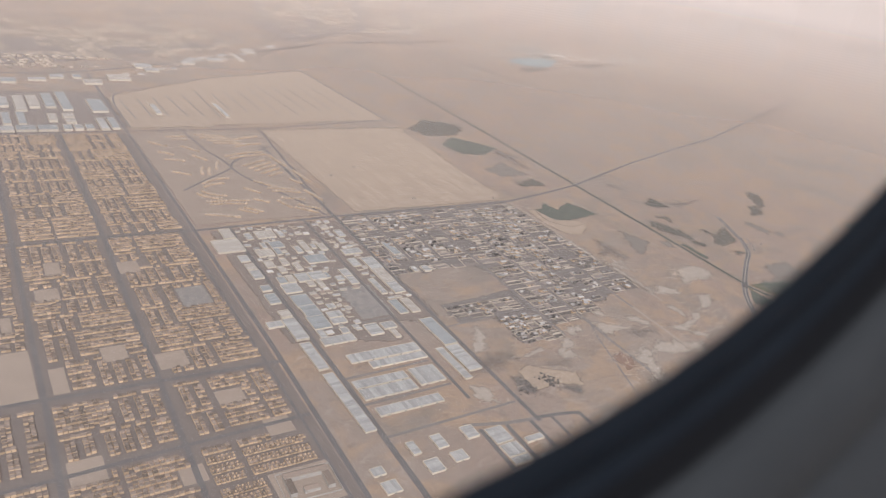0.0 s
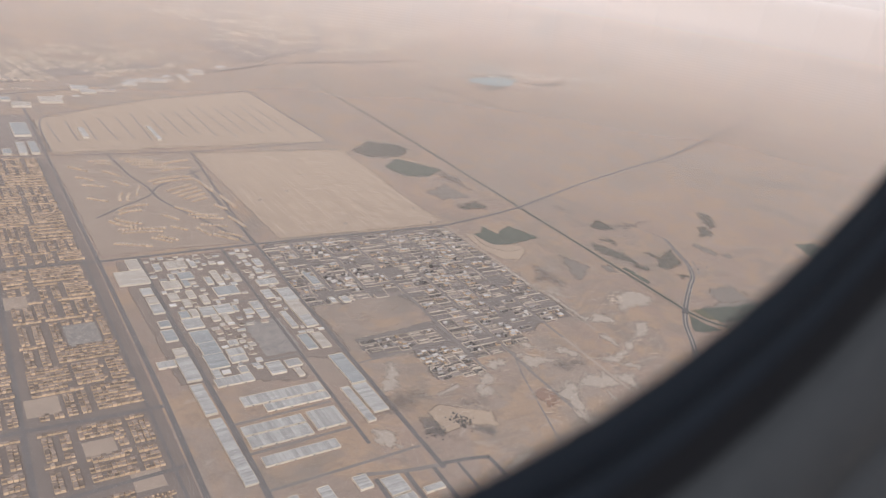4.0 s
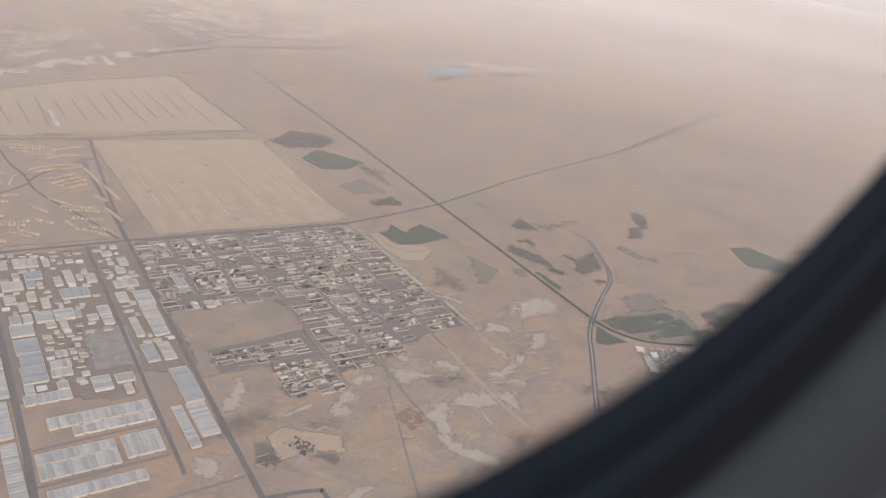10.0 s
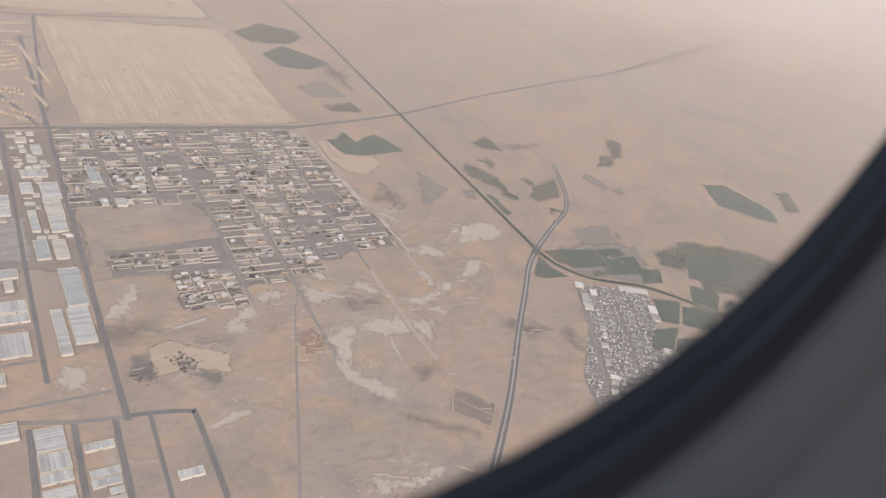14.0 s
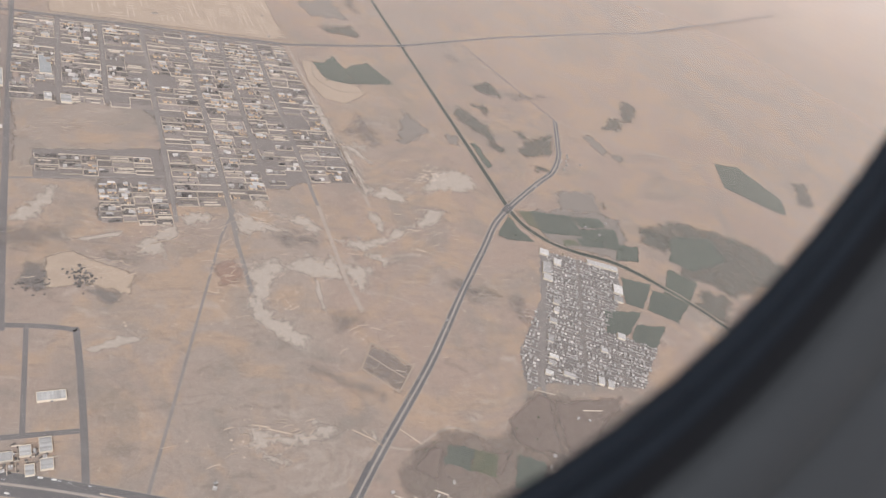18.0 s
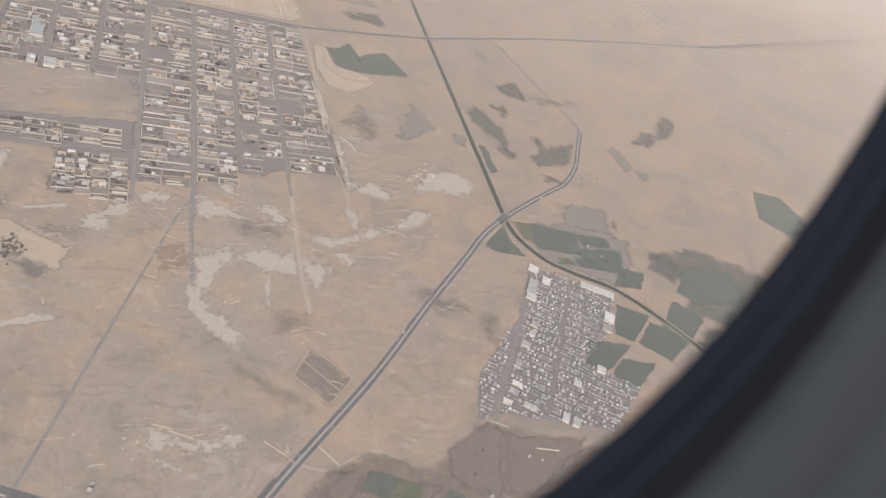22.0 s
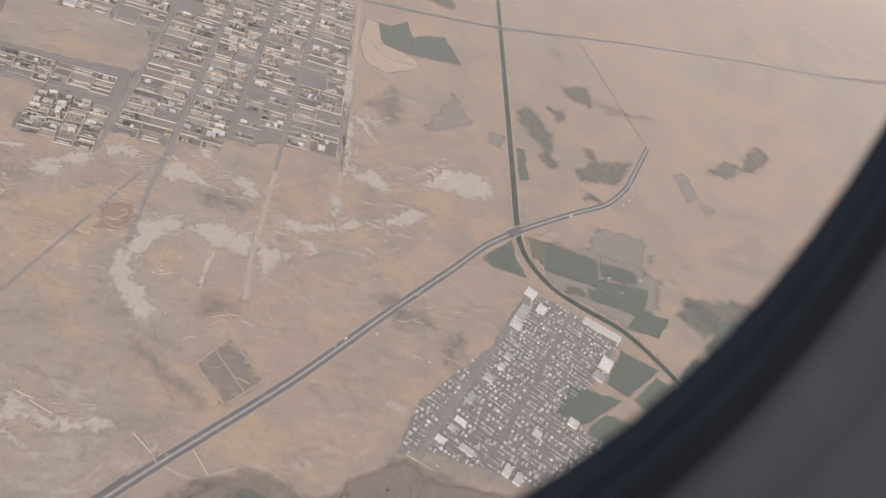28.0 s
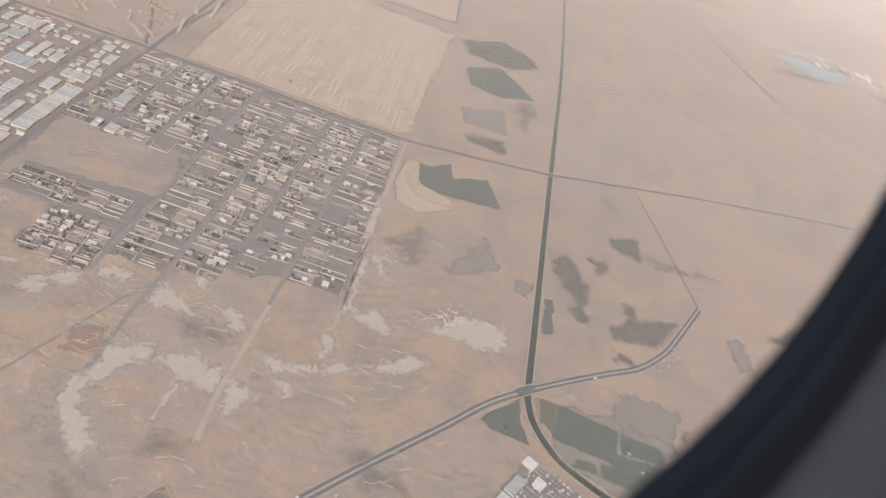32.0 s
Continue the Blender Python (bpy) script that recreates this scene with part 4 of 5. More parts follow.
GREY, BLUE, CREAM = (M_SHEET, "long warehouse with a ridged pale grey sheet roof"), (M_SHEET_BLUE, "warehouse with a ridged blue-grey sheet roof"), (M_SHEET_CREAM, "low warehouse with a cream sheet roof")
BLOCK_A = [(-772, -106, 48, 50), (-757, -50, 20, 40), (-719, -72, 12, 26), (-684, -70, 34, 30), (-652, -74, 10, 24), (-705, -121, 9, 22), (-679, -121, 24, 26), (-714, -154, 28, 26),
           (-687, -152, 11, 26), (-626, -139, 12, 44), (-645, -154, 11, 26), (-610, -146, 9, 18), (-593, -153, 14, 28), (-723, -201, 15, 26), (-692, -199, 12, 25), (-708, -229, 12, 24), (-675, -225, 11, 28)]
BLOCK_B = [(-627, -201, 38, 30), (-724, -270, 14, 22), (-707, -270, 12, 24), (-684, -270, 22, 28), (-655, -270, 26, 28), (-719, -303, 28, 30), (-678, -296, 12, 18), (-661, -300, 10, 28),
           (-635, -272, 7, 20), (-597, -272, 16, 26), (-597, -303, 14, 28), (-617, -290, 14, 16), (-761, -167, 17, 24), (-760, -203, 16, 22), (-760, -236, 17, 30), (-763, -292, 16, 18), (-765, -331, 18, 32)]
BLOCK_C = [(-764, -387, 17, 20), (-792, -415, 24, 16), (-766, -438, 20, 60), (-719, -352, 28, 38), (-718, -390, 26, 34), (-720, -428, 28, 38), (-684, -413, 24, 18), (-686, -434, 24, 16),
           (-678, -384, 14, 14), (-560, -235, 16, 30), (-527, -248, 24, 46), (-530, -303, 22, 56), (-531, -353, 20, 38), (-562, -420, 16, 44), (-538, -422, 16, 44), (-642, -478, 22, 30), (-611, -474, 22, 18), (-612, -500, 9, 24)]
BLOCK_D = [(-659, -548, 126, 24), (-646, -573, 100, 18), (-700, -614, 90, 20), (-700, -640, 90, 26), (-625, -626, 46, 44), (-688, -684, 108, 20), (-769, -645, 18, 146), (-769, -522, 18, 78),
           (-537, -517, 26, 88), (-566, -612, 14, 92), (-541, -603, 26, 76), (-712, -489, 58, 22), (-731, -466, 12, 26), (-690, -466, 14, 18)]
BLOCK_E = [(-604, -790, 29, 34), (-604, -823, 30, 26), (-605, -845, 30, 14), (-606, -875, 30, 32), (-560, -815, 30, 11), (-561, -853, 30, 11), (-562, -866, 29, 11), (-555, -880, 14, 9),
           (-563, -893, 30, 12), (-481, -882, 27, 12), (-798, -792, 18, 16), (-795, -823, 22, 22), (-733, -770, 13, 26), (-692, -770, 17, 28), (-682, -806, 22, 20), (-724, -810, 22, 26), (-641, -769, 20, 26)]
BLOCK_EAST = [(-454, -195, 18, 60), (-528, -98, 16, 34), (-543, -188, 40, 24), (-455, -295, 11, 22), (-430, -298, 16, 24), (-548, -60, 18, 20), (-540, -135, 16, 20), (-562, -340, 12, 60)]
rng = random.Random(11)
for rects, group in ((BLOCK_A, "north works"), (BLOCK_B, "middle works"), (BLOCK_C, "gravel works"), (BLOCK_D, "long warehouses"), (BLOCK_E, "compound sheds"), (BLOCK_EAST, "workshop halls")):
    for x, y, w, d in rects:
        grow = 1.14 if group in ("north works", "middle works", "gravel works") else 1.0
        kind = rng.choice((GREY, GREY, GREY, CREAM, CREAM, BLUE)) if group not in ("long warehouses", "compound sheds") else GREY
        if (x, y) in ((-720, -428), (-718, -390), (-719, -352), (-537, -517), (-724, -270)):
            kind = BLUE
        warehouse(x, y, w * grow - 0.6, d * grow - 0.6, kind[0], kind[1], rng.uniform(2.3, 3.4), rng.choice((4.5, 5.2, 6.0)), group)


def shed(x, y, w, d, turn):
    ob = thing("shed", x, y, 0.0, turn, "small pale shed between warehouses", "shed", "works sheds")
    h = rng.uniform(1.8, 2.8)
    s = Soup()
    s.box(0, 0, 0, w, d, h)
    share("walls", s.mesh("walls", M_FACADE), None, ob)
    s = Soup()
    s.box(0, 0, h, w + 0.4, d + 0.4, 0.25, 0, 0, 0.03)
    share("roof", s.mesh("roof", rng.choice((M_SHEET, M_SHEET_CREAM, M_SHED_ONE, M_ROOF))), None, ob)


taken = [(x, y, w * 1.14, d * 1.14) for x, y, w, d in BLOCK_A + BLOCK_B + BLOCK_C + BLOCK_D + BLOCK_E + BLOCK_EAST]
for _ in range(900):
    w, d = rng.uniform(6, 15), rng.uniform(5, 12)
    x, y = rng.choice(((rng.uniform(-735, -595), rng.uniform(-335, -30)), (rng.uniform(-565, -520), rng.uniform(-400, -30)), (rng.uniform(-735, -650), rng.uniform(-470, -330))))
    if len(taken) < 200 and not any(abs(x - a) < (w + e) / 2 + 1.5 and abs(y - b) < (d + f) / 2 + 1.5 for a, b, e, f in taken):
        taken.append((x, y, w, d))
        shed(x, y, w, d, 0)
FAR = [(-1079, 773, 18, 105), (-1044, 774, 19, 110), (-1035, 920, 26, 150), (-1000, 940, 26, 120), (-960, 950, 26, 140), (-920, 945, 26, 190), (-970, 779, 20, 66), (-929, 796, 26, 36), (-929, 749, 25, 40),
       (-839, 896, 41, 125), (-856, 716, 19, 100), (-828, 720, 19, 100), (-1084, 682, 30, 40), (-1042, 684, 45, 40), (-992, 684, 45, 40), (-945, 686, 20, 40), (-919, 687, 20, 40), (-892, 688, 20, 40)]
FAR_MORE = [(-1075, 935, 24, 90), (-840, 1245, 25, 40), (-804, 1176, 53, 50), (-714, 1240, 67, 70), (-581, 1361, 49, 45), (-599, 1419, 57, 60), (-104, 1740, 56, 60), (-190, 1619, 24, 120), (-300, 1560, 60, 40),
            (-420, 1490, 50, 36), (-685, 856, 16, 100), (-494, 843, 12, 140), (-900, 1240, 40, 40), (-960, 1200, 50, 30), (-1040, 1180, 40, 50)]
for x, y, w, d in FAR + FAR_MORE:
    warehouse(x, y, w, d, rng.choice((M_SHEET, M_SHEET_BLUE, M_SHEET_CREAM)), "distant warehouse with a pale sheet roof", 6, 14, "distant warehouses")

rng = random.Random(17)
for _ in range(34):
    u = rng.random()
    x, y = -800 + 880 * u, 1190 + 700 * u + rng.uniform(-45, 60)
    if not any(abs(x - a) < 40 and abs(y - b) < 40 for a, b, _, _ in FAR_MORE):
        shed(x, y, rng.uniform(18, 44), rng.uniform(14, 34), rng.choice((0, 0, 30)))


# ---- houses ----
def house_meshes(count, walls, roofs, size, height, seed, lip=0.45):
    rng = random.Random(seed)
    out = []
    for _ in range(count):
        w, d, h = rng.uniform(*size), rng.uniform(*size), rng.uniform(*height)
        s = Soup()
        s.box(0, 0, 0, w, d, h - lip)
        body = s.mesh("walls", walls)
        s = Soup()
        for px, py, pw, pd in ((0, -d / 2 + 0.15, w, 0.3), (0, d / 2 - 0.15, w, 0.3), (-w / 2 + 0.15, 0, 0.3, d - 0.6), (w / 2 - 0.15, 0, 0.3, d - 0.6)):
            s.box(px, py, h - lip, pw, pd, lip)
        rim = s.mesh("parapet", roofs)
        s = Soup()
        s.box(0, 0, h - lip, w - 0.6, d - 0.6, 0.1)
        roof = s.mesh("roof", roofs)
        s = Soup()
        s.box(rng.uniform(-w, w) * 0.22, rng.uniform(-d, d) * 0.22, h - lip + 0.1, w * 0.32, d * 0.3, 1.6)
        hut = s.mesh("stair_hut", walls)
        wins = []
        for k in (-0.28, 0.28):
            s = Soup()
            s.box(w * k, -d / 2 - 0.02, 0.9 + (h - lip) * 0.45, w * 0.18, 0.1, 1.1)
            wins.append(s.mesh("window", M_OPENING))
        out.append((body, rim, roof, hut, *wins))
    return out


def house(name, x, y, turn, meshes, label, group):
    ob = thing(name, x, y, 0.0, turn, label, "house", group)
    for n, me in zip(("walls", "parapet", "roof", "stair_hut", "window", "window") if name == "town_house" else ("walls", "parapet", "roof", "stair_hut"), meshes):
        share(n, me, None, ob)
    return ob


TOWN_HOUSES = house_meshes(14, M_WALL, M_ROOF, (4.8, 5.6), (2.8, 4.2), 21)
rng = random.Random(31)
far_town = Soup()
near_town = []


def town_row(x0, y0, x1, y1, double):
    """Houses wall to wall along a line, in one row or two back to back."""
    length = math.hypot(x1 - x0, y1 - y0)
    ux, uy = (x1 - x0) / length, (y1 - y0) / length
    turn = math.degrees(math.atan2(uy, ux))
    for row in ((-1, 1) if double else (0,)):
        k = 0.0
        while k < length - 5:
            w = rng.uniform(5.4, 6.6)
            x, y = x0 + ux * (k + w / 2), y0 + uy * (k + w / 2)
            if rng.random() < 0.04 or any(a < x < c and b < y < d for a, b, c, d in SQUARES):
                k += w
                continue
            x, y = x0 + ux * (k + w / 2) - uy * row * 3.1, y0 + uy * (k + w / 2) + ux * row * 3.1
            if y < -690 and x > -1130 and len(near_town) < 248:
                near_town.append((x, y, turn + (180 if row > 0 else 0)))
            else:
                far_town.house(x, y, 0.05, w - 0.7, rng.uniform(4.8, 5.7), rng.uniform(2.6, 4.2), turn)
            k += w


def town_cell(x0, y0, x1, y1):
    """A cell between main streets: blocks of rows, with sandy squares left open."""
    y = y1
    while y > y0 + 26:
        bh = min(rng.choice((54, 66, 80)), y - y0)
        if y - bh - y0 < 30:
            bh = y - y0
        x = x0
        while x < x1 - 20:
            bw = min(rng.choice((46, 60, 74)), x1 - x)
            if x1 - x - bw < 24:
                bw = x1 - x
            kind = rng.random()
            ax, ay, bx, by = x + 2.8, y - bh + 2.8, x + bw - 2.8, y - 2.8
            if kind < 0.45:
                n = max(1, round((by - ay) / 17.2))
                for k in range(n):
                    yy = ay + (k + 0.5) * (by - ay) / n
                    town_row(ax, yy, bx, yy, True)
            else:
                town_row(ax, by - 3.4, bx, by - 3.4, False)
                n = max(1, round((bx - ax) / 17.2))
                for k in range(n):
                    xx = ax + (k + 0.5) * (bx - ax) / n
                    town_row(xx, ay, xx, by - 11, True)
            x += bw
        y -= bh


SQUARES = [(-990, -484, -944, -437), (-1058, -440, -1020, -396), (-1122, -240, -1083, -192), (-984, -171, -945, -121), (-1136, -690, -1092, -634), (-1022, -728, -988, -692), (-898, -678, -858, -637),
           (-938, -593, -896, -556), (-1098, -144, -1069, -96), (-1176, -326, -1158, -270), (-1130, -497, -1106, -430), (-912, -318, -860, -244), (-1270, -498, -1144, -372), (-928, -815, -842, -742)]
for x0, x1 in ((-975, -836), (-1127, -988), (-1300, -1138), (-1450, -1305)):
    for y0, y1 in ((-4, 636), (-498, -18), (-646, -520), (-862, -665)):
        shift = 0.018 * ((y0 + y1) / 2)
        town_cell(x0 + shift, y0, x1 + shift, y1)
for x, y, turn in near_town:
    house("town_house", x, y, turn, TOWN_HOUSES[rng.randrange(14)], "flat-roofed cream town house with a parapet", "town rows")
far_town.object("town_houses", [M_WALLS, M_ROOFS], "dense rows of flat-roofed cream houses", "houses", "stuff")
for k, (x0, y0, x1, y1) in enumerate(SQUARES):
    oily = (k == 11)
    patch("ground_square", [(x0 + 2, y0 + 2), (x1 - 2, y0 + 2), (x1 - 2, y1 - 2), (x0 + 2, y1 - 2)], 0.11, M_GRAVEL if oily else M_SQUARE, "grey walled park ground among houses" if oily else "open sandy square among houses")
# a walled school with grey wings round a court
ob = thing("school", -885, -776, 0.1, -3, "grey flat-roofed school with wings round a court", "school")
for px, py, w, d, h in ((0, 14, 56, 10, 6.5), (-24, -4, 9, 26, 6), (24, -4, 9, 26, 6), (0, -12, 20, 8, 5)):
    s = Soup()
    s.house(px, py, 0, w, d, h)
    share("wing", s.mesh("wing", M_CONCRETE, M_ROOF), None, ob)
for px, py, w, d in ((0, -25, 70, 0.5), (0, 25, 70, 0.5), (-35, 0, 0.5, 50), (35, 0, 0.5, 50)):
    s = Soup()
    s.box(px, py, 0, w, d, 2.2)
    share("yard_wall", s.mesh("yard_wall", M_CONCRETE), None, ob)

# villas in curving rows
VILLAS = house_meshes(8, M_WALL, M_SHEET_CREAM, (4.8, 6.8), (2.8, 3.8), 41)
def villa_row(x0, y0, x1, y1, bow, count):
    for k in range(count):
        t = (k + 0.5) / count
        x, y = x0 + (x1 - x0) * t, y0 + (y1 - y0) * t
        lift = bow * 4 * t * (1 - t)
        length = math.hypot(x1 - x0, y1 - y0)
        x, y = x - (y1 - y0) / length * lift, y + (x1 - x0) / length * lift
        house("villa", x, y, math.degrees(math.atan2(y1 - y0, x1 - x0)) + bow * 2 * (0.5 - t) * 2, VILLAS[rng.randrange(8)], "two-storey cream villa in an estate row", "villa rows")
VILLA_ROWS = [(-640, 612, -560, 592, 4), (-632, 588, -548, 566, 4), (-622, 562, -535, 541, 4), (-610, 537, -520, 518, 4), (-720, 600, -665, 596, 3), (-712, 575, -668, 572, 3), (-700, 520, -665, 470, 0),
              (-612, 424, -502, 450, 8), (-606, 404, -497, 428, 8), (-590, 348, -520, 386, 0), (-581, 328, -511, 366, 0), (-572, 308, -506, 344, 0), (-562, 288, -506, 318, 0), (-551, 266, -508, 290, 0),
              (-722, 238, -650, 266, 10), (-726, 216, -672, 232, 8), (-704, 300, -690, 350, 4), (-688, 296, -674, 344, 4), (-660, 330, -640, 390, 4), (-752, 182, -704, 140, -8), (-738, 196, -690, 156, -8),
              (-748, 128, -650, 120, 3), (-744, 112, -660, 103, 3), (-692, 76, -657, 42, 0), (-678, 84, -643, 50, 0), (-640, 128, -610, 100, 0), (-586, 188, -520, 168, 3), (-581, 168, -515, 148, 3),
              (-576, 124, -520, 102, 0), (-566, 62, -524, 22, 0), (-552, 78, -510, 40, 0), (-494, 420, -484, 330, 0), (-508, 240, -490, 200, 0), (-772, 560, -735, 520, 0), (-770, 480, -735, 450, 3), (-765, 420, -720, 400, 3), (-770, 330, -730, 300, 0), (-600, 240, -560, 190, 0), (-588, 110, -572, 60, 0),
              (-560, 500, -480, 520, 5), (-545, 560, -470, 585, 3), (-640, 200, -610, 160, 0), (-770, 60, -700, 30, 2), (-475, 300, -465, 210, 0), (-500, 160, -485, 90, 0), (-690, 440, -665, 400, 0)]
for x0, y0, x1, y1, bow in VILLA_ROWS:
    villa_row(x0, y0, x1, y1, bow, max(3, int(math.hypot(x1 - x0, y1 - y0) / 7.6)))

# ---- plot kerbs on the unbuilt estates ----
rng = random.Random(51)
s = Soup()
x = -418
while x < 0:
    y = 30
    col = rng.choice((20, 26, 34))
    while y < 620:
        run = rng.uniform(26, 70)
        kind = rng.random()
        if kind < 0.42:
            for k in range(int(run / 11)):
                s.box(x + col / 2, y + k * 11, 0.05, col - 6, 2.2, 0.5, rng.uniform(-1, 1))
        elif kind < 0.82:
            for k in range(max(1, int(col / 11))):
                s.box(x + 5 + k * 11, y + run / 2, 0.05, 2.2, run - 6, 0.5, rng.uniform(-1, 1))
        y += run + 5
    x += col + 5
s.object("plot_kerbs", [M_BERM], "pale low kerbs marking out empty building plots", "kerbs", "stuff")
s = Soup()
for k in range(15):
    x = -760 + k * 50
    top = 1000 + max(0, (x + 780)) * 0.5
    s.box(x, 740 + (top - 740) / 2, 0.05, 4.5, (top - 740) * rng.uniform(0.5, 0.9), 0.4, rng.uniform(-2, 2))
s.object("plot_kerbs_far", [M_TRACK], "grey tracks and kerbs of a distant empty estate", "kerbs", "stuff")
for x, y, w, h in ((-30, 20, 5, 4), (-300, 300, 7, 3), (-200, 420, 5, 3), (-20, 120, 4, 3), (-390, 250, 9, 2), (-250, 60, 10, 2)):
    ob = thing("site_hut", x, y, 0.05, 12, "small dark hut on an empty building plot", "hut")
    s = Soup()
    s.box(0, 0, 0, w, 4, h)
    share("walls", s.mesh("walls", M_CONCRETE), None, ob)
    s = Soup()
    s.box(0, 0, h, w + 0.6, 4.6, 0.3)
    share("roof", s.mesh("roof", M_ROOF), None, ob)

# ---- workshop quarter ----
rng = random.Random(61)
walls, sheds, junk, floors = Soup(), Soup(), Soup(), Soup()
shop_spots = []


def yard(x0, y0, x1, y1):
    """A walled yard with sheds, long open roofs and scrap."""
    w, d = x1 - x0, y1 - y0
    cx, cy = (x0 + x1) / 2, (y0 + y1) / 2
    h = rng.uniform(1.2, 2.2)
    for px, py, pw, pd in ((cx, y0, w, 0.5), (cx, y1, w, 0.5), (x0, cy, 0.5, d), (x1, cy, 0.5, d)):
        if rng.random() < 0.66:
            walls.box(px, py, 0.05, pw, pd, h)
    floors.box(cx, cy, 0.0, w - 0.6, d - 0.6, 0.15 + rng.uniform(0, 0.03))
    kind = rng.random()
    if kind < 0.1:
        return
    if kind < 0.40:
        for k in range(max(1, int(d / 6))):
            yy = y0 + 3 + k * 6
            if rng.random() < 0.75:
                walls.box(cx + rng.uniform(-0.1, 0.1) * w, yy, 0.05, w * rng.uniform(0.45, 0.86), 0.7 if rng.random() < 0.55 else 1.7, rng.uniform(1.4, 2.4))
    elif kind < 0.72:
        for k in range(rng.randint(1, 3)):
            bw, bd = rng.uniform(4, min(13, w * 0.6)), rng.uniform(3, min(9, d * 0.7))
            shop_spots.append((rng.uniform(x0 + bw / 2, x1 - bw / 2), rng.uniform(y0 + bd / 2, y1 - bd / 2), bw, bd))
    else:
        for k in range(rng.randint(2, 5)):
            bw, bd = rng.uniform(3, min(10, w * 0.5)), rng.uniform(2, min(6, d * 0.5))
            (sheds if rng.random() < 0.55 else junk).box(rng.uniform(x0 + bw / 2, x1 - bw / 2), rng.uniform(y0 + bd / 2, y1 - bd / 2), 0.05, bw, bd, rng.uniform(2, 4), rng.uniform(-4, 4), 0, 0.03)
    for k in range(rng.choice((3, 8, 16, 26, 40))):
        junk.box(rng.uniform(x0 + 1, x1 - 1), rng.uniform(y0 + 1, y1 - 1), 0.03, rng.uniform(0.8, 4), rng.uniform(0.6, 2.2), rng.uniform(0.4, 1.6), rng.uniform(0, 180), 0, 0.3)


LIMITS = (-497,) + STREETS + (-4,)
for k in range(len(LIMITS) - 1):
    y = -22.0
    south = (-300, -300, -300, -560, -540, -505, -485)[k]
    while y > south:
        d = rng.uniform(11, 21)
        lean = 0.05 * y
        a, b = LIMITS[k] + 5 + lean, LIMITS[k + 1] - 5 + lean * (0.4 if k == 6 else 1)
        mid = a + (b - a) * rng.uniform(0.42, 0.58)
        for p, q in ((a, mid - 0.6), (mid + 0.6, b)):
            if rng.random() < 0.8:
                yard(p, y - d + 1, q, y)
        y -= d
for y0, y1, x0, x1 in ((-490, -450, -480, -320), (-600, -515, -408, -318)):
    x = x0
    while x < x1 - 10:
        w = rng.uniform(18, 30)
        y = y1
        while y > y0:
            d = rng.uniform(9, 16)
            yard(x, y - d + 1, min(x + w - 1, x1), y)
            y -= d
        x += w
floors.object("yard_floors", [M_YARD_FLOOR], "trodden grey and brown floors of workshop yards", "ground", "stuff")
walls.object("yard_walls", [M_YARD_WALL], "low tan block walls round workshop yards", "walls", "stuff")
sheds.object("yard_sheds", [M_SHED], "small pale flat-roofed sheds in workshop yards", "sheds", "stuff")
junk.object("scrap_heaps", [M_JUNK], "dark scrap and stacked goods in the yards", "scrap", "stuff")
rng.shuffle(shop_spots)
for x, y, w, d in sorted(shop_spots[:290]):
    ob = thing("workshop", x, y, 0.04, rng.choice((0, 0, 0, 3)), rng.choice(("small flat-roofed pale workshop in a walled yard", "whitewashed workshop with a pale sheet roof")), "workshop", "workshop yards")
    h = rng.uniform(2.6, 4.6)
    s = Soup()
    s.box(0, 0, 0, w, d, h)
    share("walls", s.mesh("walls", M_WALL), None, ob)
    s = Soup()
    s.box(0, 0, h, w + 0.5, d + 0.5, 0.35, 0, 0, 0.04)
    share("roof", s.mesh("roof", rng.choice((M_SHED_ONE, M_SHED_ONE, M_SHEET, M_ROOF))), None, ob)
    s = Soup()
    s.box(w * 0.1, -d / 2 - 0.04, 0, w * 0.3, 0.12, h * 0.75)
    share("shutter", s.mesh("shutter", M_DOOR), None, ob, "dark roller shutter")
# a dark disc of oily ground and a compound of sheds at the quarter's north-west
patch("ground_oily", blob(-447, -85, 17, 14, 0, 91, 0.4), 0.13, M_JUNK, "dark oily patch of trodden ground")

